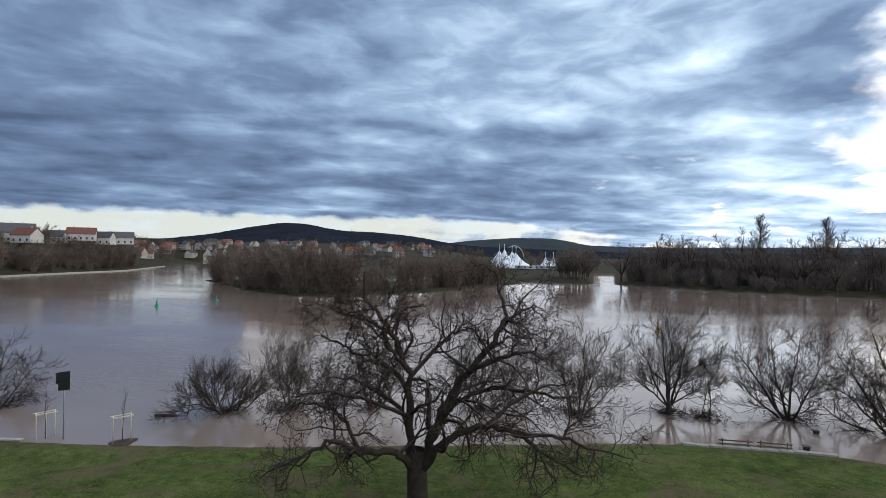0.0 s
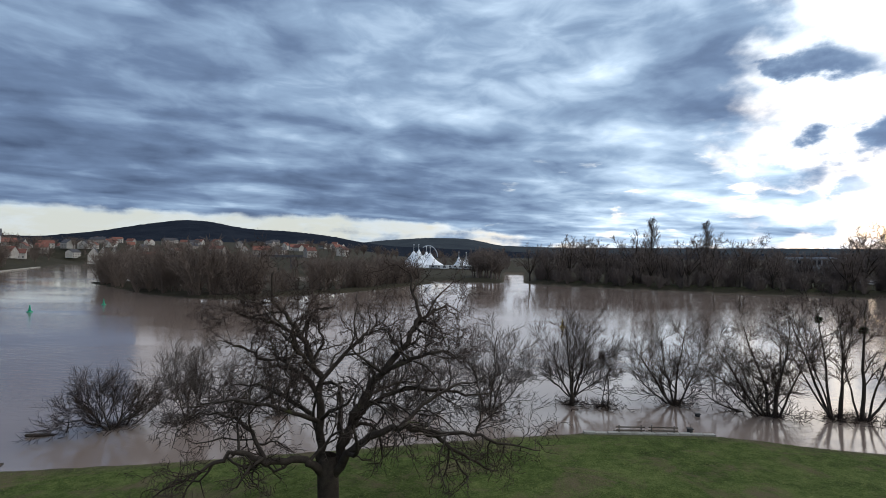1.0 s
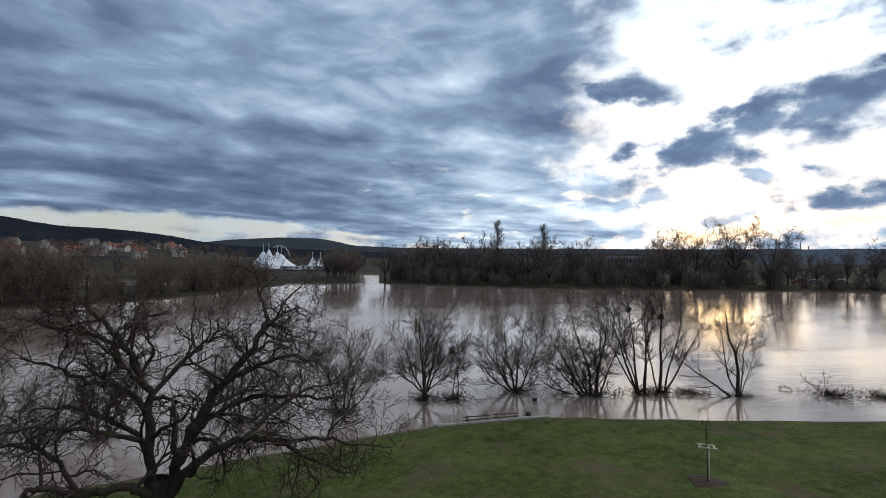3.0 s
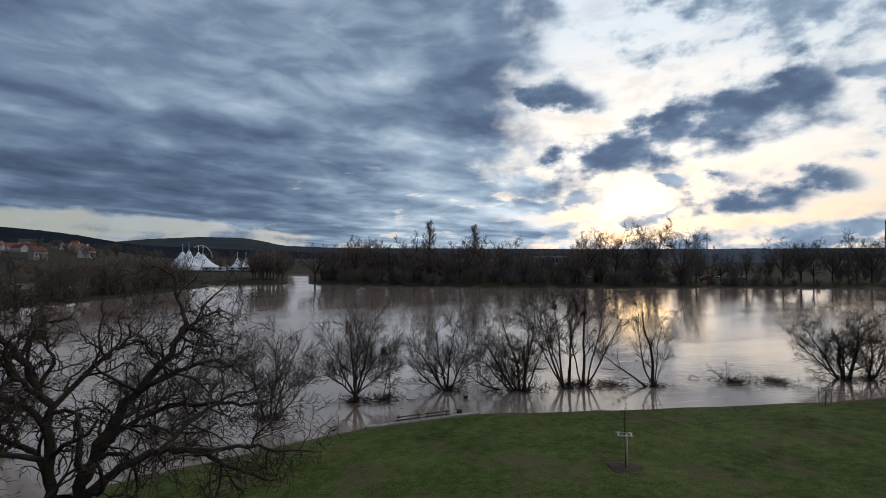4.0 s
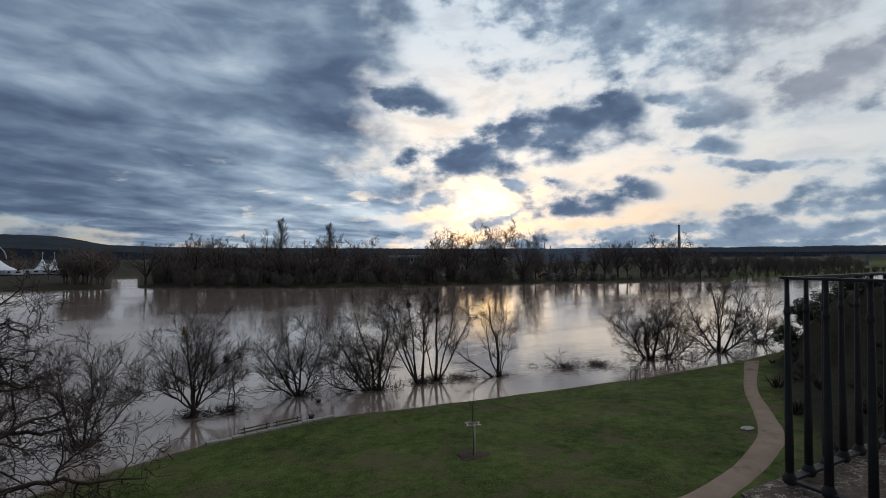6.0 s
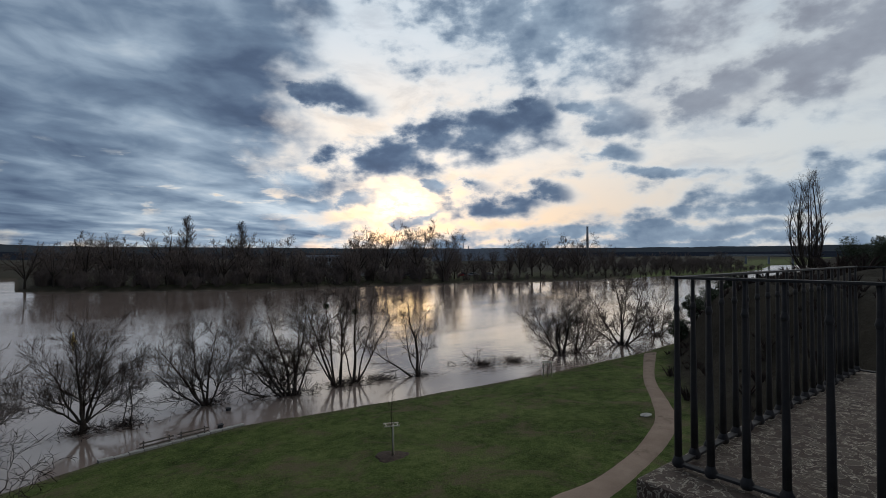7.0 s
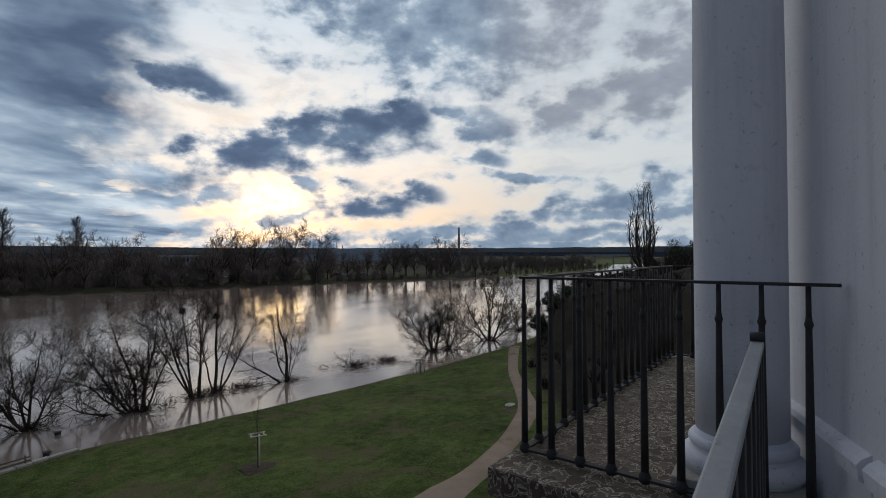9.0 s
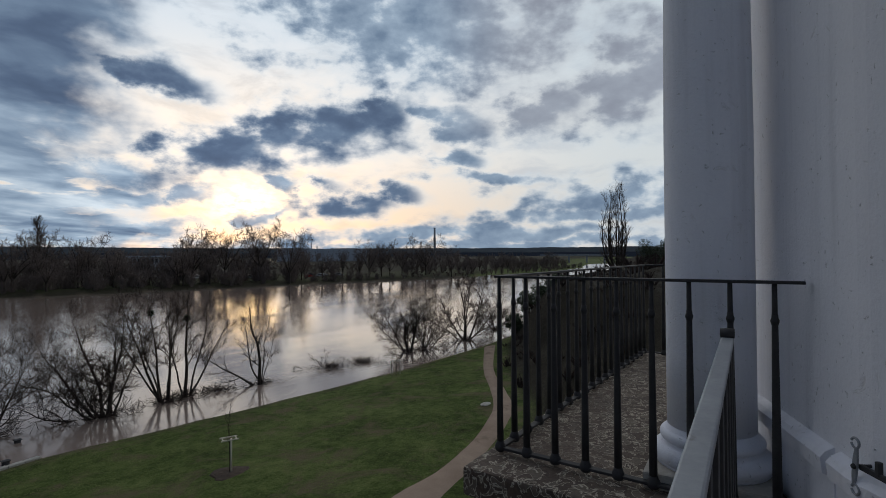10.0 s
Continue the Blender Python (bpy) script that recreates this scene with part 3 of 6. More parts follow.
# ---- gravel path ----
def build_path():
    left = [(12, 13.4), (15.6, 13.6), (18.4, 13.45), (22.6, 14.0), (28.6, 16.0), (33.3, 18.8), (39.4, 22.9), (49.2, 28.6), (51, 29.6)]
    right = [(12, 10.7), (17, 11.45), (22, 12.3), (27, 13.6), (30.3, 15.0), (34.6, 18.0), (40.7, 22.3), (51.2, 27.9), (53, 28.8)]

    def along(line, t):
        k = min(int(t), len(line) - 2)
        p = [line[max(0, min(len(line) - 1, k + j))] for j in (-1, 0, 1, 2)]
        u = t - k
        return tuple(0.5 * (2 * p[1][i] + (p[2][i] - p[0][i]) * u + (2 * p[0][i] - 5 * p[1][i] + 4 * p[2][i] - p[3][i]) * u * u + (3 * p[1][i] - p[0][i] - 3 * p[2][i] + p[3][i]) * u ** 3) for i in (0, 1))

    verts, faces, wide, count = [], [], 7, 90
    for j in range(count):
        t = j / (count - 1) * (len(left) - 1)
        a, b = along(left, t), along(right, t)
        for k in range(wide):
            f = k / (wide - 1)
            wob = 0.10 * noise.noise((j * 0.4, k * 3.0, 1)) if k in (0, wide - 1) else 0
            x, y = a[0] + (b[0] - a[0]) * f + wob, a[1] + (b[1] - a[1]) * f + wob
            verts.append((x, y, land_height(x, y) + 0.05 + 0.05 * math.sin(f * math.pi) - (0.2 if k in (0, wide - 1) else 0)))
    for j in range(count - 1):
        for k in range(wide - 1):
            i = j * wide + k
            faces.append((i, i + 1, i + wide + 1, i + wide))
    tagged(part("path", mesh_of("path", verts, faces, GRAVEL, True), None), "pale gravel footpath winding down to the river", "path", kind="structure")


build_path()


# ---- the house with its terrace ----
FLOOR_Z, RAIL_Z = 9.83, 10.80
CORNER = (2.12, 0.90)


def build_house():
    outline = [(3.0, -0.165), (2.034, -0.547), (1.84, -0.622), (1.79, -0.65), (1.74, -0.69), (0.75, -1.55), (0.58, -1.7), (-5, -1.7), (-5, -6), (7, -6), (7, -0.165)]
    wall = part("wall_terrace", prism(bmesh.new(), outline, FLOOR_Z - 0.02, 14.2), LIT_WALL_PLASTER)
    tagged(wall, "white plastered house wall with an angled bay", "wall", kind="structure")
    low = part("wall_lower", prism(bmesh.new(), [(1.93, -0.8), (1.93, 0.84), (5.5, 0.84), (5.5, -0.19), (7.1, -0.19), (7.1, -6.1), (-5.1, -6.1), (-5.1, -0.35), (1.93, -0.35)], -1.0, FLOOR_Z - 0.17), STONE)
    tagged(low, "rough stone wall carrying the terrace", "wall", kind="structure")
    slab = bmesh.new()
    box(slab, 1.86, 5.62, -0.75, 0.985, FLOOR_Z - 0.165, FLOOR_Z - 0.015, 0.018)
    tagged(part("floor_terrace", slab, LICHEN), "dark terrace slab spotted with pale lichen", "floor", kind="structure")
    own = bmesh.new()
    box(own, -4.9, 1.845, -1.68, -0.19, FLOOR_Z - 0.165, FLOOR_Z - 0.02, 0.012)
    tagged(part("floor_balcony", own, LICHEN), "stone balcony floor before the window", "floor", kind="structure")
    # plinth moulding that follows the angled wall
    line = [(3.0, -0.165), (2.05, -0.541), (1.995, -0.5625)], [(1.958, -0.577), (1.84, -0.622), (1.79, -0.65), (1.74, -0.69), (0.75, -1.55)]
    trim = bmesh.new()
    for run in line:
        profile = ((0.0, 0.0), (0.006, 0.0), (0.006, 0.248), (0.030, 0.262), (0.044, 0.268), (0.050, 0.325), (0.034, 0.347), (0.0, 0.366))
        rows = []
        for k, (x, y) in enumerate(run):
            a, b = run[max(0, k - 1)], run[min(len(run) - 1, k + 1)]
            t = Vector((b[0] - a[0], b[1] - a[1], 0)).normalized()
            out = Vector((t.y, -t.x, 0))
            out = out if out.dot(Vector((-1, 1, 0))) > 0 else -out
            rows.append([trim.verts.new((x + out.x * o, y + out.y * o, FLOOR_Z + h)) for o, h in profile])
        for a, b in zip(rows, rows[1:]):
            for k in range(len(profile) - 1):
                trim.faces.new((a[k], b[k], b[k + 1], a[k + 1]))
        for end in (rows[0], rows[-1]):
            trim.faces.new(end)
    bmesh.ops.recalc_face_normals(trim, faces=trim.faces)
    tagged(part("baseboard", trim, LIT_WALL_PLASTER), "white moulded plinth along the foot of the wall", "plinth", kind="structure")


def build_column():
    col = thing("column", "round white plastered column on a stone base", "column", pose(2.425, -0.103, FLOOR_Z - 0.015, 0, 0, 4) @ Matrix.Diagonal((0.886, 0.886, 0.9, 1)))
    bm = bmesh.new()
    box(bm, -0.31, 0.31, -0.31, 0.31, 0.0, 0.085, 0.012)
    part("plinth", bm, STONE, col, "worn square stone plinth")
    torus = [(0.285, 0.086)] + [(0.255 + 0.045 * math.cos(a), 0.135 + 0.048 * math.sin(a)) for a in np.linspace(-1.3, 1.4, 9)] + [(0.246, 0.19), (0.246, 0.2)]
    torus += [(0.235 + 0.026 * math.cos(a), 0.228 + 0.028 * math.sin(a)) for a in np.linspace(-1.2, 1.4, 7)] + [(0.228, 0.262), (0.222, 0.285)]
    part("base", lathe(bmesh.new(), torus, 40), PLASTER, col)
    shaft = [(0.222 - 0.00 * h, 0.286 + h) for h in (0, 0.4, 1.0, 1.6)] + [(0.216, 2.6), (0.208, 3.6), (0.205, 4.0)]
    part("shaft", lathe(bmesh.new(), shaft, 48), PLASTER, col)


def turned_mesh(name, profile):
    bm = lathe(bmesh.new(), profile, 10)
    me = bpy.data.meshes.new(name)
    bm.to_mesh(me)
    bm.free()
    me.materials.append(IRON)
    return me


def build_railings():
    h = RAIL_Z - FLOOR_Z
    shaft = turned_mesh("baluster", [(0.0188, 0.02), (0.0172, 0.3), (0.0120, h - 0.17), (0.0108, h - 0.14), (0.0098, h - 0.012)])
    collar = turned_mesh("collar", [(0.0135, h - 0.182), (0.0140, h - 0.176), (0.0168, h - 0.170), (0.0168, h - 0.162), (0.0135, h - 0.155), (0.012, h - 0.14)])
    foot = turned_mesh("foot", [(0.022, 0.0), (0.029, 0.010), (0.031, 0.022), (0.029, 0.034), (0.022, 0.046), (0.0200, 0.056)])
    x, y = CORNER
    far_end, wall_y = 5.42, -0.485
    sides = (
        ("terrace_railing", "black wrought iron railing meeting the house wall", [(x, y - 0.16 * k) for k in range(9)], (x, y), (x, wall_y)),
        ("terrace_railing", "black wrought iron railing along the terrace's river edge", [(x + 0.1735 * k, y) for k in range(1, 19)], (x, y), (far_end, y)),
        ("terrace_railing", "black wrought iron railing closing the terrace's far end", [(far_end, y - 0.2 * k) for k in range(0, 6)], (far_end, y), (far_end, -0.19)),
    )
    for name, label, posts, a, b in sides:
        rail = thing(name, label, "railing", group="terrace railings")
        lo, hi = (min(a[0], b[0]), min(a[1], b[1])), (max(a[0], b[0]), max(a[1], b[1]))
        along_x = hi[0] - lo[0] > hi[1] - lo[1]
        for nm, w, z0, z1 in (("top_rail", 0.021, RAIL_Z - 0.013, RAIL_Z), ("bottom_rail", 0.019, FLOOR_Z + 0.012, FLOOR_Z + 0.026)):
            cut = 0.0 if along_x else -0.0215
            bm = bmesh.new()
            if along_x:
                box(bm, lo[0] - w, hi[0] + w, lo[1] - w, lo[1] + w, z0, z1, 0.003)
            else:
                box(bm, lo[0] - w, lo[0] + w, lo[1], hi[1] + cut, z0, z1, 0.003)
            part(nm, bm, IRON, rail)
        for px, py in posts:
            ob = part("baluster", shaft, None, rail)
            ob.location = (px, py, FLOOR_Z)
            part("collar", collar, None, ob)
            part("foot", foot, None, ob)


def build_handrail():
    """The grey bar of the balcony on which the camera stands."""
    rail = thing("handrail", "grey painted flat steel handrail with a rolled end", "handrail")
    far, near = Vector((1.016, -0.312, 10.713)), Vector((-1.6, -0.467, 10.713))
    run = (far - near).normalized()
    m = Matrix.Translation(far) @ run.to_track_quat("X", "Z").to_matrix().to_4x4()
    n = (far - near).length
    bm = bmesh.new()
    box(bm, -n, 0, -0.0135, 0.0135, -0.012, 0.0, 0.003, m)
    part("bar", bm, GREY_PAINT, rail)
    bm = bmesh.new()
    lathe(bm, [(0.005, -0.0155), (0.0115, -0.015), (0.0115, 0.015), (0.005, 0.0155)], 14, m @ pose(0.004, 0, 0.010, 90))
    part("rolled_end", bm, IRON, rail, "dark rolled end of the bar")
    for k in range(18):
        p = m @ Vector((-0.03 - 0.13 * k, -0.004, -0.013))
        bm = bmesh.new()
        box(bm, p.x - 0.009, p.x + 0.009, p.y - 0.009, p.y + 0.009, FLOOR_Z - 0.02, p.z, 0.002)
        part("upright", bm, IRON, rail)


def build_shutter_catch():
    catch = thing("shutter_catch", "worn iron shutter catch fixed to the plastered wall", "shutter catch", pose(1.80, -0.645, 10.213, 0, 0, 32))
    bm = bmesh.new()
    lathe(bm, [(0.006, -0.06), (0.006, 0.02)], 8, pose(0, 0, 0, 90))
    part("pin", bm, IRON, catch)
    bm = bmesh.new()
    box(bm, -0.26, -0.004, 0.030, 0.042, -0.009, 0.009, 0.002)
    box(bm, -0.086, -0.070, 0.028, 0.044, 0.0, 0.045, 0.003)
    part("arm", bm, IRON, catch)
    # the blade: two tapered leaves from the rivet, each ending in a curl
    m = pose(0, 0.05, 0, 0, -7)
    bm = bmesh.new()
    for up in (-1, 1):
        outline = [(-0.010, 0.0), (-0.0085, up * 0.03), (-0.004, up * 0.064), (0.004, up * 0.064), (0.0085, up * 0.03), (0.010, 0.0)]
        front = [bm.verts.new(m @ Vector((a, -0.003, b))) for a, b in outline]
        rear = [bm.verts.new(m @ Vector((a, 0.004, b))) for a, b in outline]
        for k in range(6):
            bm.faces.new((front[k], front[(k + 1) % 6], rear[(k + 1) % 6], rear[k]))
        bm.faces.new(front)
        bm.faces.new(list(reversed(rear)))
    bmesh.ops.recalc_face_normals(bm, faces=bm.faces)
    part("blade", bm, GREY_PAINT, catch, "grey iron blade with bare worn edges")
    for up in (-1, 1):
        ring = [(m @ Vector((up * 0.008 + 0.0165 * math.cos(a), 0, up * 0.076 + 0.0165 * math.sin(a))), 0.0042) for a in np.linspace(0.2, 6.0, 16)]
        verts, faces = tube(ring, 6)
        part("scroll", mesh_of("scroll", verts, faces, GREY_PAINT, True), None, catch)
    bm = bmesh.new()
    lathe(bm, [(0.009, 0.05), (0.009, 0.057), (0.006, 0.062), (0.001, 0.063)], 12, pose(0, 0, 0, -90))
    part("rivet", bm, IRON, catch, "rusty rivet")


def tube(points, sides):
    """Verts and faces of a tube along (place, radius) pairs."""
    verts, faces = [], []
    n = len(points)
    side = Vector((0.31, 0.83, 0.46))
    for k, (p, r) in enumerate(points):
        a, b = Vector(points[max(0, k - 1)][0]), Vector(points[min(n - 1, k + 1)][0])
        t = (b - a).normalized()
        u = (side - t * side.dot(t)).normalized()
        w = t.cross(u)
        for j in range(sides):
            c, s = math.cos(2 * math.pi * j / sides) * r, math.sin(2 * math.pi * j / sides) * r
            verts.append((p[0] + u.x * c + w.x * s, p[1] + u.y * c + w.y * s, p[2] + u.z * c + w.z * s))
        side = u
    for k in range(n - 1):
        for j in range(sides):
            a, b = k * sides + j, k * sides + (j + 1) % sides
            faces.append((a, b, b + sides, a + sides))
    return verts, faces


build_house()
build_column()
build_railings()
build_handrail()
build_shutter_catch()


# ---- bare trees ----
class Wood:
    """Collects tubes of one mesh."""

    def __init__(self):
        self.verts, self.faces = [], []

    def add(self, points, sides):
        v, f = tube(points, sides)
        n = len(self.verts)
        self.verts += v
        self.faces += [tuple(i + n for i in face) for face in f]

    def spike(self, points, sides=3):
        """A tube that ends in a point."""
        n = len(self.verts)
        v, f = tube(points[:-1], sides) if len(points) > 2 else ([], [])
        if not v:
            (p, r), (q, _) = points
            t = (Vector(q) - Vector(p)).normalized()
            u = t.orthogonal().normalized() * r
            w = t.cross(u)
            v = [tuple(Vector(p) + u * math.cos(a) + w * math.sin(a)) for a in (0.0, 2.094, 4.189)]
        self.verts += v
        self.faces += [tuple(i + n for i in face) for face in f]
        tip, last = len(self.verts), len(self.verts) - sides
        self.verts.append(tuple(points[-1][0]))
        self.faces += [(last + k, last + (k + 1) % sides, tip) for k in range(sides)]


def wander(rng, start, way, length, radius, count, crook, lift, tip=0.35):
    """A crooked branch as (place, radius) pairs. lift: how strongly it turns upwards (negative: droops)."""
    p, d, out = Vector(start), Vector(way).normalized(), [(Vector(start), radius)]
    for k in range(count):
        d = (d + Vector((rng.gauss(0, crook), rng.gauss(0, crook), rng.gauss(0, crook) + lift))).normalized()
        p = p + d * (length / count)
        out.append((p.copy(), radius * (1 - (1 - tip) * (k + 1) / count)))
    return out


def aside(rng, way, spread):
    """A direction that leaves a branch at about the given angle in degrees."""
    t = way.normalized()
    u = t.orthogonal().normalized()
    u.rotate(Matrix.Rotation(rng.uniform(0, 2 * math.pi), 3, t))
    a = radians(spread * rng.uniform(0.7, 1.3))
    return t * math.cos(a) + u * math.sin(a)


def ramify(rng, points, levels, wood, fine, thick, stout=0.03, lean=False, taper=0.45):
    """Grows side branches on a branch, level by level. levels: (count, length, spread, crook, lift, first) each. lean: few faces, for far trees."""
    if not levels:
        return
    (count, length, spread, crook, lift, first), rest = levels[0], levels[1:]
    n = len(points) - 1
    for k in range(count):
        f = first + (1 - first) * (k + rng.random()) / count
        i = min(int(f * n), n - 1)
        u = f * n - i
        p = points[i][0].lerp(points[i + 1][0], u)
        r = points[i][1] + (points[i + 1][1] - points[i][1]) * u
        way = aside(rng, points[i + 1][0] - points[i][0], spread)
        size = length * rng.uniform(0.6, 1.25) * (1.15 - taper * f)
        rad = max(min(r * 0.62, size * stout), thick)
        segs = (1 if lean else 2) if not rest else 2 if lean else 4 if len(rest) == 1 else 5
        twig = wander(rng, p, way, size, rad, segs, crook, lift, 0.45)
        if rad > 0.022 and rest and not lean:
            wood.add(twig, 5 if rad > 0.05 else 4)
        else:
            fine.spike(twig)
        ramify(rng, twig, rest, wood, fine, thick, stout, lean)


def smooth_line(line, per=4):
    """A rounder line through places with radii."""
    out = []
    for k in range(len(line) - 1):
        p = [line[max(0, min(len(line) - 1, k + j))] for j in (-1, 0, 1, 2)]
        for j in range(per):
            u = j / per
            q = [0.5 * (2 * p[1][i] + (p[2][i] - p[0][i]) * u + (2 * p[0][i] - 5 * p[1][i] + 4 * p[2][i] - p[3][i]) * u * u + (3 * p[1][i] - p[0][i] - 3 * p[2][i] + p[3][i]) * u ** 3) for i in range(4)]
            out.append((Vector(q[:3]), max(q[3], 0.01)))
    out.append((Vector(line[-1][:3]), line[-1][3]))
    return out


def build_park_tree():
    """The large spreading tree on the lawn; limbs as (across, depth, height, radius)."""
    rng = random.Random(11)
    tree = thing("park_tree", "large bare spreading tree with crooked mossy limbs on the lawn", "tree", pose(-9.0, 18.25, land_height(-9.0, 18.25) - 0.1, 0, 0, 20.9))
    trunk = Wood()
    trunk.add(smooth_line([(0.0, 0, -0.2, 0.66), (0, 0, 0.25, 0.52), (-0.03, 0, 0.9, 0.43), (-0.05, 0, 1.7, 0.42), (-0.08, 0, 2.3, 0.40), (0.0, 0, 2.75, 0.30)]), 14)
    part("trunk", mesh_of("trunk", trunk.verts, trunk.faces, BARK, True), None, tree)
    limbs = (
        [(-0.25, 0.0, 1.9, 0.26), (-0.36, 0.1, 3.0, 0.22), (-0.38, 0.15, 4.4, 0.2), (-0.48, 0.2, 5.7, 0.17), (-1.05, 0.3, 7.1, 0.14), (-1.8, 0.3, 8.2, 0.10), (-2.3, 0.1, 9.0, 0.07), (-2.2, 0.0, 9.9, 0.04)],
        [(0.1, 0.0, 2.1, 0.27), (0.5, 0.0, 3.0, 0.24), (1.0, -0.1, 4.3, 0.22), (1.75, -0.2, 5.5, 0.19), (2.6, -0.3, 6.7, 0.16), (3.35, -0.2, 7.7, 0.13), (3.4, 0.1, 8.7, 0.09), (3.1, 0.2, 9.8, 0.04)],
        [(-0.15, -0.05, 1.9, 0.24), (-0.6, -0.5, 2.6, 0.19), (-1.3, -0.8, 2.95, 0.17), (-2.2, -1.0, 2.95, 0.15), (-3.1, -1.2, 3.45, 0.12), (-3.9, -1.4, 3.2, 0.09), (-4.9, -1.5, 2.7, 0.06), (-5.9, -1.5, 2.2, 0.03)],
        [(0.2, -0.1, 2.0, 0.24), (0.75, -0.6, 2.9, 0.2), (1.5, -1.0, 3.7, 0.18), (2.6, -1.3, 4.1, 0.15), (3.6, -1.4, 3.95, 0.13), (4.4, -1.5, 3.5, 0.1), (5.3, -1.6, 2.9, 0.07), (6.4, -1.7, 2.4, 0.03)],
        [(0.75, -0.05, 3.7, 0.15), (1.6, 0.4, 4.5, 0.13), (2.8, 0.7, 4.9, 0.11), (4.2, 0.9, 4.9, 0.09), (5.6, 1.0, 4.6, 0.07), (7.0, 1.1, 4.5, 0.03)],
        [(-0.42, 0.15, 5.0, 0.13), (-1.3, 0.4, 5.9, 0.11), (-2.3, 0.5, 6.2, 0.09), (-3.2, 0.4, 6.9, 0.06), (-4.1, 0.3, 7.2, 0.03)],
        [(-0.45, 0.15, 5.5, 0.12), (0.3, 0.6, 6.3, 0.11), (1.0, 0.8, 7.0, 0.09), (1.6, 0.9, 7.4, 0.07), (1.9, 0.9, 8.2, 0.03)],
        [(0.35, 0.1, 2.9, 0.15), (0.42, 0.25, 4.0, 0.13), (0.40, 0.3, 5.3, 0.11)],
        [(-0.35, 0.1, 3.2, 0.14), (-0.9, 1.2, 4.0, 0.12), (-2.0, 2.3, 4.4, 0.1), (-3.3, 3.0, 4.8, 0.07), (-4.6, 3.4, 4.7, 0.03)],
        [(0.6, 0.0, 3.3, 0.14), (1.0, 1.3, 4.0, 0.12), (1.9, 2.6, 4.4, 0.1), (3.0, 3.5, 4.6, 0.07), (4.2, 4.0, 4.8, 0.03)],
        [(-0.5, 0.2, 5.9, 0.12), (-1.0, -0.8, 6.8, 0.1), (-1.3, -1.6, 7.6, 0.07), (-1.0, -2.2, 8.4, 0.03)],
        [(2.0, -0.25, 5.9, 0.13), (2.9, -1.0, 6.5, 0.1), (4.0, -1.4, 6.9, 0.07), (4.9, -1.6, 6.7, 0.03)],
        [(-1.3, 0.3, 7.4, 0.1), (-2.3, 0.6, 7.9, 0.08), (-3.2, 0.7, 8.1, 0.05), (-3.9, 0.6, 8.5, 0.02)],
        [(-2.2, -1.0, 2.95, 0.1), (-2.9, -0.4, 3.9, 0.09), (-3.9, 0.2, 4.4, 0.07), (-5.2, 0.5, 4.3, 0.03)],
        [(-0.38, 0.1, 4.0, 0.12), (-1.3, -0.6, 4.6, 0.1), (-2.6, -0.9, 5.1, 0.08), (-3.9, -0.9, 5.3, 0.05), (-5.0, -0.8, 5.0, 0.02)],
        [(2.6, -1.3, 4.1, 0.1), (3.6, -0.6, 4.7, 0.09), (4.9, -0.2, 5.3, 0.07), (6.2, 0.1, 5.4, 0.03)],
        [(3.6, -1.4, 3.95, 0.1), (4.9, -2.0, 4.0, 0.08), (6.2, -2.3, 3.7, 0.06), (7.8, -2.4, 3.3, 0.02)],
        [(3.3, -0.15, 7.6, 0.1), (4.0, 0.2, 8.3, 0.08), (4.7, 0.4, 8.4, 0.05), (5.3, 0.5, 7.9, 0.02)],
    )
    fine = Wood()
    for k, limb in enumerate(limbs):
        wood = Wood()
        line = [(p, rad * 0.8) for p, rad in smooth_line(limb)]
        line = [(p + Vector((rng.gauss(0, 0.05), rng.gauss(0, 0.05), rng.gauss(0, 0.05))) * (i > 1), r) for i, (p, r) in enumerate(line)]
        wood.add(line, 8)
        if k != 7:
            ramify(rng, line, [(10, 2.15, 52, 0.34, 0.03, 0.15), (6, 1.25, 50, 0.38, 0.02, 0.15), (4, 0.72, 46, 0.34, 0.01, 0.15), (3, 0.38, 42, 0.3, 0.0, 0.2)], wood, fine, 0.009, 0.036)
        part("limb", mesh_of("limb", wood.verts, wood.faces, BARK, True), None, tree)
    part("crown", mesh_of("crown", fine.verts, fine.faces, TWIG), None, tree, "tangle of fine bare twigs")


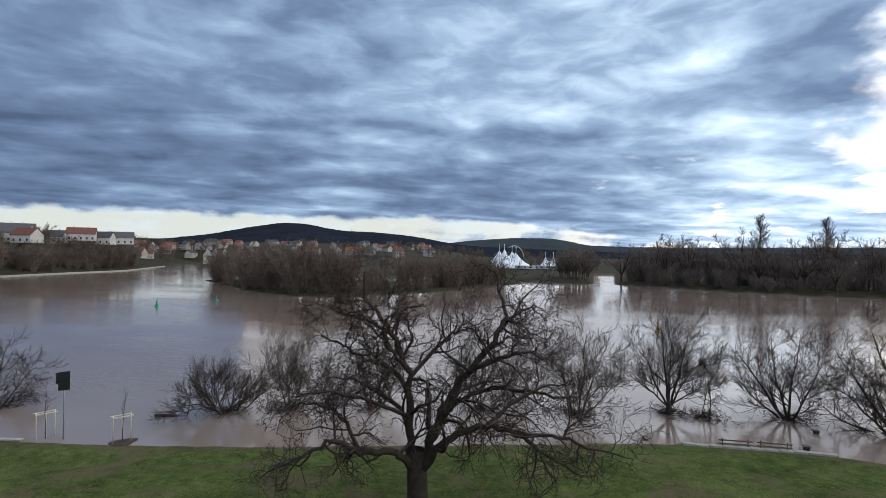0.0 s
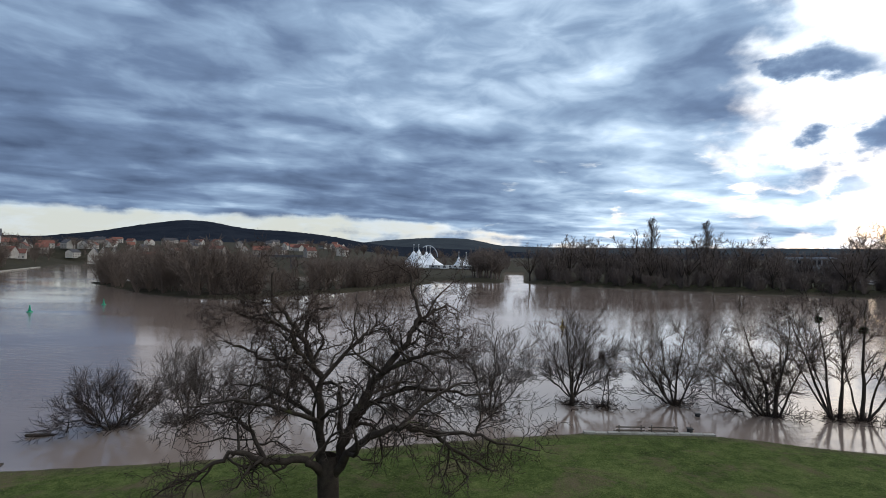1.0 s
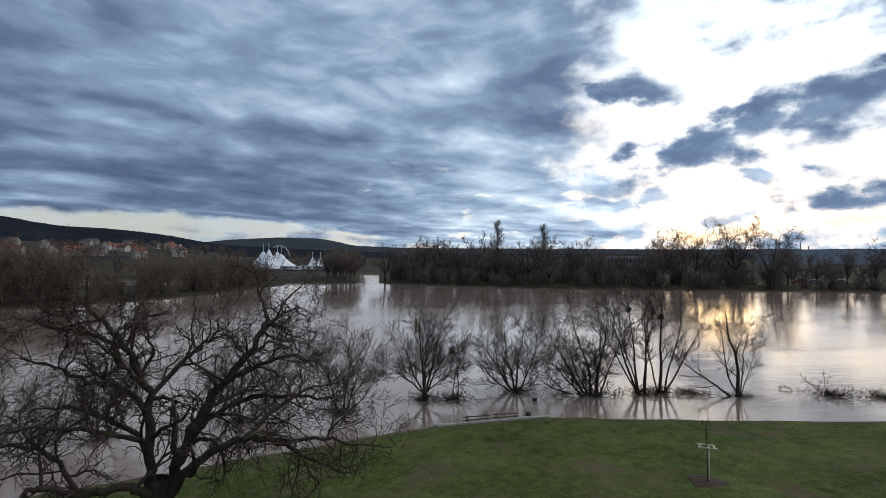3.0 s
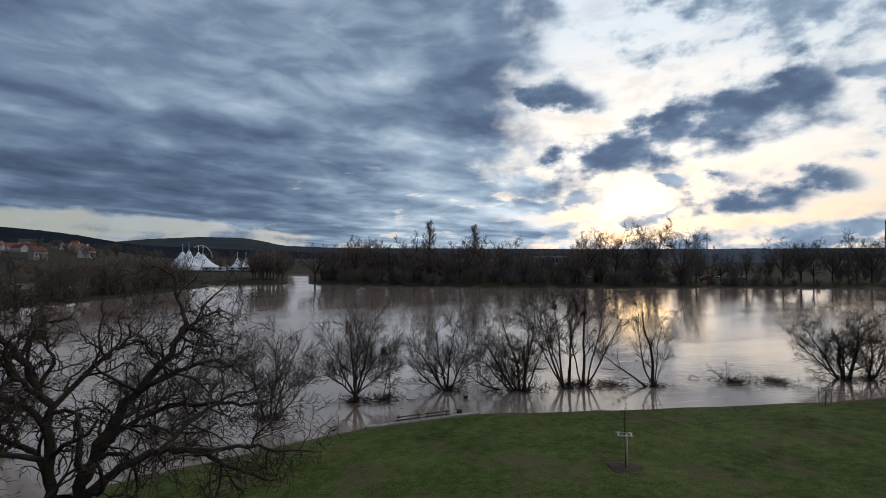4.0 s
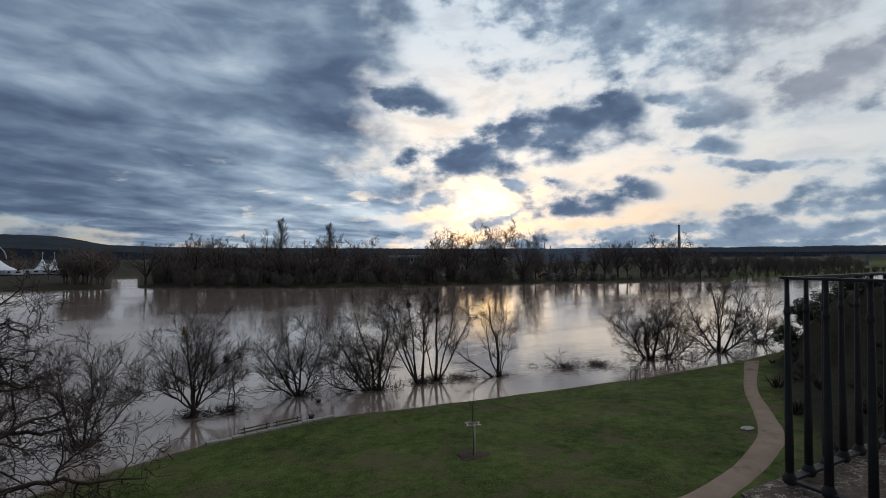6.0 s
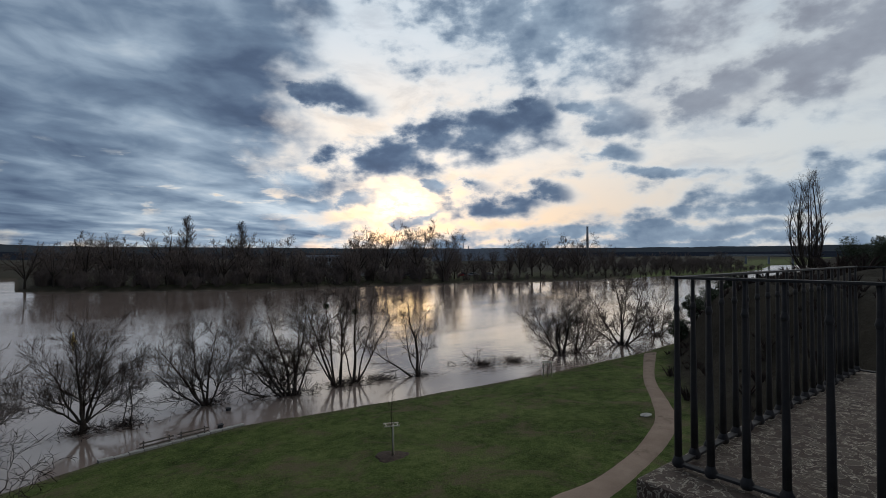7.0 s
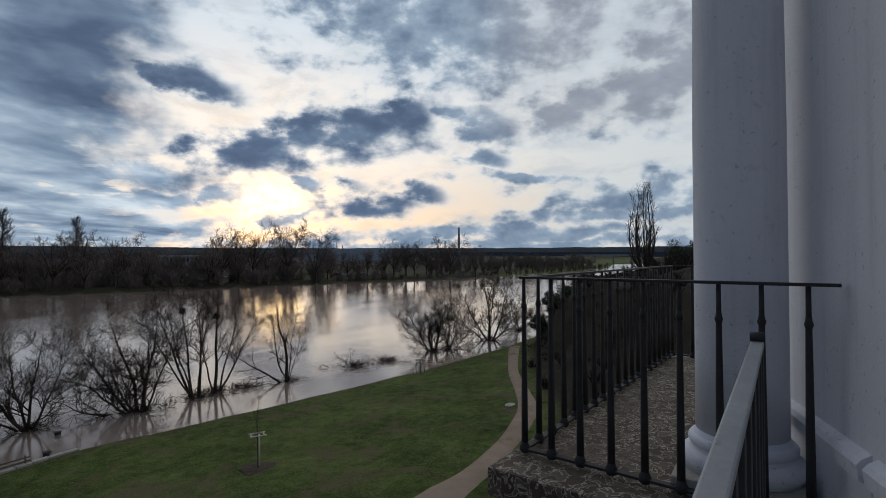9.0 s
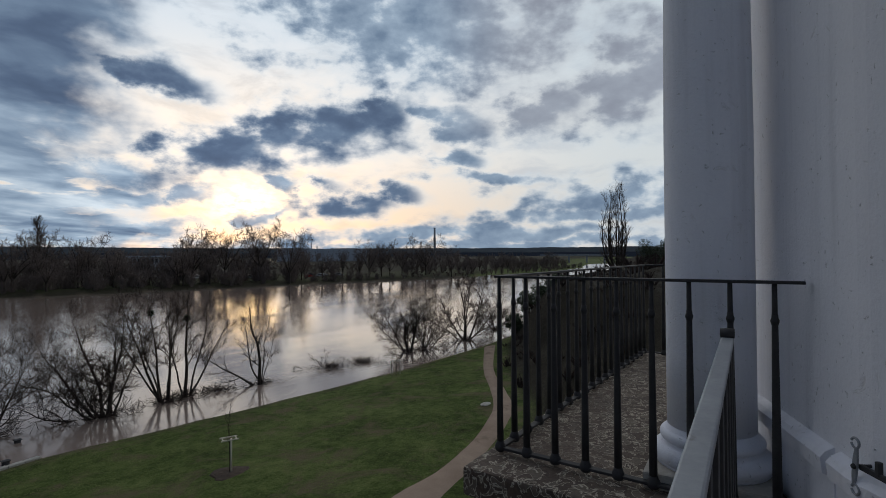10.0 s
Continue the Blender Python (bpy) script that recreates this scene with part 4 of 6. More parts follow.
def shrub_tree(name, label, x, y, stems, seed, levels, group="", twig=TWIG, z=None, bark=BARK, thick=0.011, snarl=260, fork=0.0):
    """A tree of several stems: each (lean across, lean depth, height, radius, crook)."""
    rng = random.Random(seed)
    base = (land_height(x, y) - 0.1 if z is None else z)
    tree = thing(name, label, "tree", pose(x, y, base, 0, 0, -math.degrees(math.atan2(x + 0.6, y + 0.4))), group)
    fine = Wood()
    if fork:
        trunk = Wood()
        wide = max(r for _, _, _, r, _ in stems)
        trunk.add(smooth_line([(0.05, 0, -0.3, wide * 2.0), (0, 0, 0.3, wide * 1.6), (0.06, 0, fork * 0.7, wide * 1.5), (0, 0, fork + 0.1, wide * 1.2)]), 9)
        part("trunk", mesh_of("trunk", trunk.verts, trunk.faces, bark, True), None, tree)
    for a, b, h, r, crook in stems:
        h -= fork
        r, crook = r * 0.85, crook * 2.0
        wood = Wood()
        n = 9
        start = Vector((a * 0.06 + rng.gauss(0, 0.12), b * 0.06 + rng.gauss(0, 0.12), fork - 0.1))
        line, p, d = [(start, r)], start.copy(), Vector((a * 1.0, b * 1.0, h * 0.8)).normalized()
        goal = start + Vector((a, b, h))
        for k in range(n):
            d = ((goal - p).normalized() * 0.7 + d * 0.7 + Vector((rng.gauss(0, crook), rng.gauss(0, crook), rng.gauss(0, crook)))).normalized()
            p = p + d * (math.hypot(h, math.hypot(a, b)) / n)
            line.append((p.copy(), r * (1 - 0.8 * (k + 1) / n)))
        wood.add(line, 7)
        ramify(rng, line, levels, wood, fine, thick)
        part("stem", mesh_of("stem", wood.verts, wood.faces, bark, True), None, tree)
    for _ in range(snarl):
        a, d = rng.uniform(0, 2 * math.pi), abs(rng.gauss(0, 0.75))
        fine.spike(wander(rng, (d * 1.5 * math.cos(a), d * math.sin(a), rng.uniform(0.05, 0.5)), (rng.gauss(0, 1), rng.gauss(0, 1), rng.uniform(0, 0.9)), rng.uniform(0.4, 1.1), 0.018, 2, 0.25, -0.05, 0.5))
    part("crown", mesh_of("crown", fine.verts, fine.faces, twig), None, tree, "fine bare twigs")
    return tree


def build_flooded_trees():
    bushy = [(12, 2.0, 46, 0.13, 0.07, 0.15), (8, 1.2, 42, 0.14, 0.06, 0.12), (6, 0.72, 38, 0.14, 0.04, 0.12)]
    sparse = [(9, 1.7, 42, 0.15, 0.07, 0.3), (7, 1.0, 40, 0.17, 0.05, 0.2), (5, 0.55, 38, 0.18, 0.03, 0.2)]
    dense = [(13, 2.0, 52, 0.16, 0.04, 0.08), (9, 1.2, 46, 0.17, 0.03, 0.1), (6, 0.7, 42, 0.17, 0.02, 0.12)]
    airy = [(7, 1.6, 44, 0.15, 0.07, 0.25), (6, 0.95, 40, 0.17, 0.05, 0.2), (4, 0.55, 38, 0.18, 0.03, 0.2)]
    g = "flooded trees along the bank"
    made = []
    make = lambda *a, **k: made.append(shrub_tree(*a, group=g, z=-0.25, **k))  # noqa: E731
    make("willow_tree", "bare rounded willow on a short trunk standing in the flood", 1.35, 38.2, [(-0.6, 0, 6.2, 0.13, 0.06), (1.2, 0.3, 6.0, 0.11, 0.06), (-2.0, 0.2, 5.0, 0.1, 0.07), (2.0, -0.4, 4.6, 0.09, 0.07), (-2.9, -0.3, 3.2, 0.08, 0.08), (0.4, 0.8, 5.4, 0.09, 0.06), (3.0, 0.2, 3.4, 0.07, 0.07)], 21, bushy, fork=1.0)
    make("young_tree", "thin young bare tree standing in the flood", 3.7, 38.2, [(0.1, 0, 3.8, 0.06, 0.05), (0.5, 0.2, 3.4, 0.05, 0.06)], 22, [(8, 1.0, 45, 0.16, 0.05, 0.3), (6, 0.6, 42, 0.18, 0.03, 0.2), (4, 0.35, 40, 0.18, 0.02, 0.2)])
    make("willow_tree", "bare willow with leaning stems standing in the flood", 8.9, 39.9, [(-3.0, 0, 4.8, 0.14, 0.07), (-1.0, 0.3, 5.8, 0.11, 0.06), (0.6, 0.2, 5.6, 0.12, 0.06), (1.8, -0.2, 4.9, 0.1, 0.06), (-4.0, 0.1, 3.4, 0.09, 0.08)], 23, bushy)
    make("willow_tree", "dense dark willow thicket standing in the flood", 14.9, 38.5, [(-1.6, 0, 6.8, 0.15, 0.06), (0.9, 0.4, 7.2, 0.14, 0.06), (-3.4, 0.2, 5.6, 0.12, 0.07), (2.0, -0.3, 6.2, 0.1, 0.06), (-4.6, -0.3, 3.4, 0.11, 0.1), (-4.8, 0.4, 1.7, 0.1, 0.1), (-2.6, -0.5, 4.2, 0.1, 0.08), (0.2, 0.9, 6.0, 0.1, 0.06)], 24, dense)
    make("alder_tree", "tall bare tree with a fan of slender stems in the flood", 19.0, 38.5, [(-2.7, 0, 8.0, 0.13, 0.04), (-1.2, 0.2, 8.4, 0.12, 0.04), (-0.2, -0.2, 8.0, 0.12, 0.04), (-3.9, 0.3, 6.6, 0.1, 0.05), (0.7, 0.2, 7.0, 0.1, 0.05), (-2.0, 0.5, 7.4, 0.09, 0.05)], 25, sparse)
    make("alder_tree", "tall bare tree carrying balls of mistletoe, standing in the flood", 20.5, 38.8, [(0.3, 0, 8.6, 0.17, 0.04), (2.9, 0.2, 6.2, 0.11, 0.06), (1.4, 0.2, 7.6, 0.1, 0.05), (-0.9, 0.3, 7.0, 0.09, 0.05)], 26, sparse)
    mistle_on = made[-1]
    make("leaning_tree", "bare tree with a low leaning stem standing in the flood", 26.3, 37.2, [(-0.6, 0, 7.2, 0.19, 0.1), (-4.4, 0.2, 3.0, 0.12, 0.06), (1.0, 0.2, 6.6, 0.07, 0.06), (-1.4, 0.3, 6.0, 0.1, 0.08), (1.3, -0.2, 4.6, 0.05, 0.05)], 27, airy, snarl=160)
    make("pollard_tree", "stubby pollarded willow with new shoots, in the flood", 44.4, 35.5, [(-0.9, 0, 4.7, 0.22, 0.07), (0.9, 0.2, 5.2, 0.22, 0.06), (-2.6, 0.2, 4.6, 0.14, 0.08), (-3.8, -0.2, 3.6, 0.1, 0.08), (0.2, 0.4, 4.0, 0.12, 0.08)], 28, bushy)
    make("willow_tree", "bare bushy willow standing in the flood", 46.9, 35.2, [(0.2, 0, 5.6, 0.13, 0.06), (1.6, 0.3, 5.0, 0.11, 0.07), (-1.2, 0.2, 5.2, 0.1, 0.07), (2.6, -0.3, 3.6, 0.09, 0.08)], 29, dense)
    make("willow_tree", "large spreading bare willow standing in the flood", 54.8, 34.4, [(-0.6, 0, 7.8, 0.2, 0.06), (2.4, 0.3, 7.6, 0.16, 0.06), (-3.6, 0.2, 6.4, 0.16, 0.07), (4.4, -0.3, 5.4, 0.13, 0.07), (-5.2, -0.3, 3.8, 0.12, 0.08), (0.8, 0.8, 8.0, 0.14, 0.06), (5.0, 0.5, 3.4, 0.1, 0.08)], 30, bushy)
    make("willow_tree", "low bare willow at the water's edge", 64.8, 35.4, [(-1.6, 0, 5.2, 0.13, 0.07), (1.6, 0.3, 5.4, 0.12, 0.07), (-3.4, 0.2, 3.2, 0.1, 0.08), (3.2, -0.3, 3.6, 0.1, 0.08)], 31, bushy)
    make("low_shrub", "low drowned shrub breaking the water", 33.8, 36.9, [(-2.0, 0, 1.6, 0.06, 0.12), (1.6, 0.3, 1.0, 0.05, 0.12), (-0.6, 0.2, 2.0, 0.04, 0.1), (-3.2, 0.0, 0.7, 0.05, 0.1), (2.4, 0, 0.5, 0.04, 0.1)], 32, [(9, 0.7, 50, 0.2, 0.04, 0.1), (7, 0.4, 45, 0.2, 0.02, 0.1)])
    make("low_shrub", "small drowned shrub breaking the water", 37.5, 36.0, [(0.7, 0, 0.7, 0.03, 0.12), (-0.7, 0.3, 0.7, 0.03, 0.12)], 33, [(9, 0.5, 50, 0.2, 0.04, 0.1), (6, 0.3, 45, 0.2, 0.02, 0.1)])
    make("low_shrub", "drowned reeds and twigs breaking the water", 22.9, 38.2, [(1.6, 0, 0.5, 0.03, 0.12), (-0.9, 0.3, 0.6, 0.03, 0.12), (2.6, 0.2, 0.4, 0.03, 0.1)], 34, [(9, 0.5, 60, 0.2, 0.06, 0.1), (6, 0.3, 50, 0.2, 0.04, 0.1)])
    make("willow_tree", "dark bare bush beside a drifted log in the flood", -27.2, 27.0, [(0.3, 0, 2.6, 0.1, 0.1), (-2.2, 0.2, 2.2, 0.09, 0.1), (2.0, 0.2, 3.2, 0.09, 0.1), (-1.0, -0.3, 3.4, 0.07, 0.1), (3.0, 0.3, 2.0, 0.07, 0.1), (-3.2, 0, 1.2, 0.06, 0.1)], 35, bushy)
    make("willow_tree", "bare bush with upright shoots in the flood", -23.8, 29.2, [(0.2, 0, 4.2, 0.08, 0.06), (1.4, 0.2, 3.8, 0.07, 0.06), (-1.2, 0.2, 3.6, 0.07, 0.07), (2.4, 0.1, 2.6, 0.06, 0.08)], 36, bushy, twig=TWIG_GREY)
    make("willow_tree", "bare bush with upright shoots in the flood", -18.5, 31.6, [(0.2, 0, 4.4, 0.08, 0.06), (1.8, 0.2, 4.0, 0.07, 0.06), (-1.5, 0.2, 3.9, 0.07, 0.07), (-2.8, 0.1, 2.6, 0.06, 0.08)], 37, bushy, twig=TWIG_GREY)
    make("willow_tree", "bare bush with upright shoots in the flood", -11.0, 34.0, [(0.2, 0, 4.6, 0.09, 0.06), (1.9, 0.2, 4.0, 0.07, 0.06), (-1.7, 0.2, 4.0, 0.07, 0.07), (3.0, 0.1, 2.6, 0.06, 0.08)], 38, dense, twig=TWIG_GREY)
    make("willow_tree", "slender bare willow standing in the flood", -4.6, 35.6, [(0.6, 0, 6.0, 0.1, 0.05), (-0.8, 0.3, 5.2, 0.08, 0.06), (1.6, 0.2, 4.8, 0.08, 0.06), (-1.8, 0.2, 3.8, 0.07, 0.07), (2.6, 0, 3.4, 0.07, 0.07)], 39, bushy, twig=TWIG_GREY)
    make("willow_tree", "bare bush standing in the flood", -43.0, 21.5, [(0.6, 0, 4.6, 0.1, 0.07), (-1.4, 0.3, 4.2, 0.08, 0.07), (2.2, 0.2, 3.0, 0.08, 0.08), (-2.8, 0.2, 2.6, 0.08, 0.08)], 40, dense)
    # mistletoe balls hang in the tall tree
    rng = random.Random(8)
    for x, z, r in ((0.15, 6.35, 0.33), (-2.3, 6.9, 0.3)):
        ball = Wood()
        for _ in range(170):
            d = Vector((rng.gauss(0, 1), rng.gauss(0, 1), rng.gauss(0, 1))).normalized()
            ball.add(wander(rng, (x, 0.1, z), d, r * rng.uniform(0.7, 1.1), 0.018, 2, 0.25, 0, 0.9), 3)
        part("mistletoe", mesh_of("mistletoe", ball.verts, ball.faces, EVERGREEN), None, mistle_on, "dense dark ball of mistletoe")


build_park_tree()
build_flooded_trees()


# ---- trees of the far banks: a few built, then repeated ----
def far_tree(seed, height, width, form, thick=0.03, count=(10, 8, 6), lean=True):
    """Trunk and crown meshes of a bare tree seen from afar. form: round, poplar or shrub."""
    rng = random.Random(seed)
    wood, fine = Wood(), Wood()
    if form == "poplar":
        wood.add(smooth_line([(0, 0, -0.3, 0.32), (0.1, 0, height * 0.3, 0.24), (0, 0.1, height * 0.7, 0.12), (0, 0, height * 0.97, 0.03)], 5), 6)
        for k in range(260):
            # upright branches inside a spindle outline
            s = 0.10 + 0.84 * (k + rng.random()) / 260
            out = width * 0.5 * min(1.0, (s - 0.05) * 3.2) * (1.0 - s) ** 0.45 * 1.25 * rng.uniform(0.5, 1.1)
            a = rng.uniform(0, 6.28)
            rise = height * rng.uniform(0.10, 0.19) * (1.1 - s) + 0.3
            tip = (out * math.cos(a), out * math.sin(a), height * s + rise)
            limb = smooth_line([(0, 0, height * s, 0.05), (tip[0] * 0.6, tip[1] * 0.6, height * s + rise * 0.4, 0.04), (*tip, 0.02)], 3)
            wood.add(limb, 3)
            for _ in range(9):
                p = Vector(limb[rng.randrange(1, len(limb))][0])
                q = p + Vector((rng.uniform(-0.4, 0.4), rng.uniform(-0.4, 0.4), rng.uniform(0.5, 1.2)))
                fine.spike([(p, thick), (q, 0.0)])
    elif form == "round":
        fork = height * 0.22
        wood.add(smooth_line([(0, 0, -0.3, 0.42), (0.05, 0, fork * 0.5, 0.34), (0, 0.05, fork, 0.3), (0, 0, fork * 1.3, 0.2)], 3), 7)
        for k in range(7):
            a = 2 * math.pi * k / 7 + rng.random()
            out = width * 0.5 * rng.uniform(0.35, 0.8) * (0.3 if k == 0 else 1)
            limb = smooth_line([(0, 0, fork * rng.uniform(0.8, 1.1), 0.18), (out * 0.5 * math.cos(a), out * 0.5 * math.sin(a), height * rng.uniform(0.4, 0.58), 0.13), (out * math.cos(a), out * math.sin(a), height * rng.uniform(0.62, 0.95), 0.06)], 4)
            wood.add(limb[::2], 4)
            ramify(rng, limb, [(count[0], height * 0.24, 50, 0.18, 0.04, 0.2), (count[1], height * 0.12, 45, 0.2, 0.03, 0.15), (count[-1], height * 0.06, 40, 0.2, 0.02, 0.15)][: len(count)], wood, fine, thick, 0.03, lean)
    else:
        for k in range(9):
            a = 2 * math.pi * k / 9 + rng.random()
            out = width * 0.5 * rng.uniform(0.2, 0.9)
            limb = smooth_line([(0.1 * out * math.cos(a), 0.1 * out * math.sin(a), -0.3, 0.12), (out * 0.6 * math.cos(a), out * 0.6 * math.sin(a), height * 0.5, 0.09), (out * math.cos(a), out * math.sin(a), height * rng.uniform(0.6, 1.0), 0.04)], 3)
            wood.add(limb[::2], 3)
            ramify(rng, limb, [(count[0], height * 0.34, 42, 0.16, 0.05, 0.1), (count[1], height * 0.19, 42, 0.18, 0.04, 0.1)], wood, fine, thick, 0.03, lean)
    return wood, fine


def as_thing(name, label, wood, fine, m, twig=TWIG_BANK, group=""):
    tree = thing(name, label, "tree", m, group)
    part("trunk", mesh_of("trunk", wood.verts, wood.faces, BARK, True), None, tree)
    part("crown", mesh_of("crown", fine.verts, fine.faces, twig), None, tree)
    return tree


def stand(x, y, size=1.0, turn=0.0, sink=0.1):
    return pose(x, y, land_height(x, y) - sink, 0, 0, turn) @ Matrix.Scale(size, 4)


def polar(az, dist):
    return -0.6 + dist * math.sin(radians(az)), -0.4 + dist * math.cos(radians(az))


def at_line(line, f):
    """Place at a share of a line's length."""
    lens = [math.dist(a, b) for a, b in zip(line, line[1:])]
    s = f * sum(lens)
    for (a, b), n in zip(zip(line, line[1:]), lens):
        if s <= n:
            return a[0] + (b[0] - a[0]) * s / n, a[1] + (b[1] - a[1]) * s / n
        s -= n
    return line[-1]


FAR_BANK = [(-8, 213), (28, 187), (63, 172), (100, 164), (148, 154), (200, 138), (310, 128), (410, 142)]


def build_far_trees():
    rng = random.Random(3)
    protos = {}
    for key, args in {"a": (51, 15, 14, "round", 0.05, (7, 6, 4)), "b": (52, 16, 12, "round", 0.05, (7, 6, 4)), "c": (53, 13, 15, "round", 0.05, (7, 6, 4)), "p": (55, 24, 7.4, "poplar", 0.045)}.items():
        protos[key] = far_tree(*args)
    made = {}

    def plant(key, name, label, m, group):
        if key not in made:
            made[key] = as_thing(name, label, *protos[key], m, group=group)
            return made[key]
        return tagged(copy_thing(made[key], m), label, "tree", group)

    # the row along the far bank, thick on its upstream part
    for k in range(90):
        x, y = at_line(FAR_BANK[:4] if k < 62 else FAR_BANK[3:], (k / 62 if k < 62 else (k - 62) / 28))
        back = rng.uniform(4, 26)
        plant(rng.choice("abc"), "riverside_tree", "bare riverside tree on the far bank", stand(x + back * 0.35 + rng.uniform(-2, 2), y + back, rng.choice((0.55, 0.72, 0.85, 0.95, 1.08)) * rng.uniform(0.94, 1.06) * (1.1 if k < 36 else 0.95 if k < 62 else 0.85), rng.uniform(0, 360)), "trees on the far bank")
    # poplars and single trees that stand above the rest
    for az, dist, size in ((11.3, 208, 1.06), (16.4, 218, 0.96)):
        plant("p", "poplar_tree", "tall narrow bare poplar on the far bank", stand(*polar(az, dist), size, rng.uniform(0, 360)), "poplars on the far bank")
    return protos, plant


PROTOS, plant = build_far_trees()


def build_named_far_trees():
    rng = random.Random(9)
    wood, fine = far_tree(61, 21, 24, "round", 0.042, (10, 7, 6))
    first = None
    for az, dist, size in ((31.8, 212, 1.03), (35.3, 212, 1.10), (38.3, 205, 1.0), (29.6, 220, 0.95), (19.6, 205, 0.84), (53.3, 250, 0.92), (48.3, 235, 0.78), (46.9, 232, 0.75), (50.6, 245, 0.74), (56.2, 250, 0.72)):
        m = stand(*polar(az, dist), size, rng.uniform(0, 360))
        if first is None:
            first = as_thing("plane_tree", "tall bare plane tree with a broad crown on the far bank", wood, fine, m, group="tall trees on the far bank")
        else:
            copy_thing(first, m)
    # a broad poplar of several stems beyond the house
    rng2 = random.Random(63)
    wood, fine = Wood(), Wood()
    for k in range(9):
        a = 2 * math.pi * k / 9
        out = rng2.uniform(0.8, 3.0)
        line = smooth_line([(0.1 * math.cos(a), 0.1 * math.sin(a), -0.3, 0.2), (out * 0.8 * math.cos(a), out * 0.8 * math.sin(a), 3.5, 0.15), (out * math.cos(a), out * math.sin(a), 9, 0.1), (out * 0.55 * math.cos(a), out * 0.55 * math.sin(a), 18.8 - out * rng2.uniform(1.0, 1.5), 0.03)], 4)
        wood.add(line, 5)
        ramify(rng2, line, [(14, 3.2, 28, 0.08, 0.14, 0.1), (7, 1.4, 30, 0.1, 0.1, 0.15), (4, 0.7, 32, 0.1, 0.06, 0.2)], wood, fine, 0.016)
    x, y = polar(74.3, 112)
    as_thing("poplar_tree", "broad bare poplar with many upright stems beyond the slope", wood, fine, pose(x, y, 7.0), group="")


build_named_far_trees()


def scatter(name, label, seeds, places, material, category="woodland"):
    """Many shrubs and trees that nobody could count, as one object."""
    verts, faces, base = [], [], 0
    for key, (x, y, z, size, turn) in zip(seeds, places):
        c, s = math.cos(turn) * size, math.sin(turn) * size
        for w in key:
            if not w.verts:
                continue
            v = np.array(w.verts)
            verts.append(np.stack([x + v[:, 0] * c - v[:, 1] * s, y + v[:, 0] * s + v[:, 1] * c, z + v[:, 2] * size], 1))
            faces += [tuple(i + base for i in face) for face in w.faces]
            base += len(v)
    me = mesh_of(name, np.concatenate(verts).tolist(), faces, material)
    return tagged(part(name, me, None), label, category, kind="stuff")


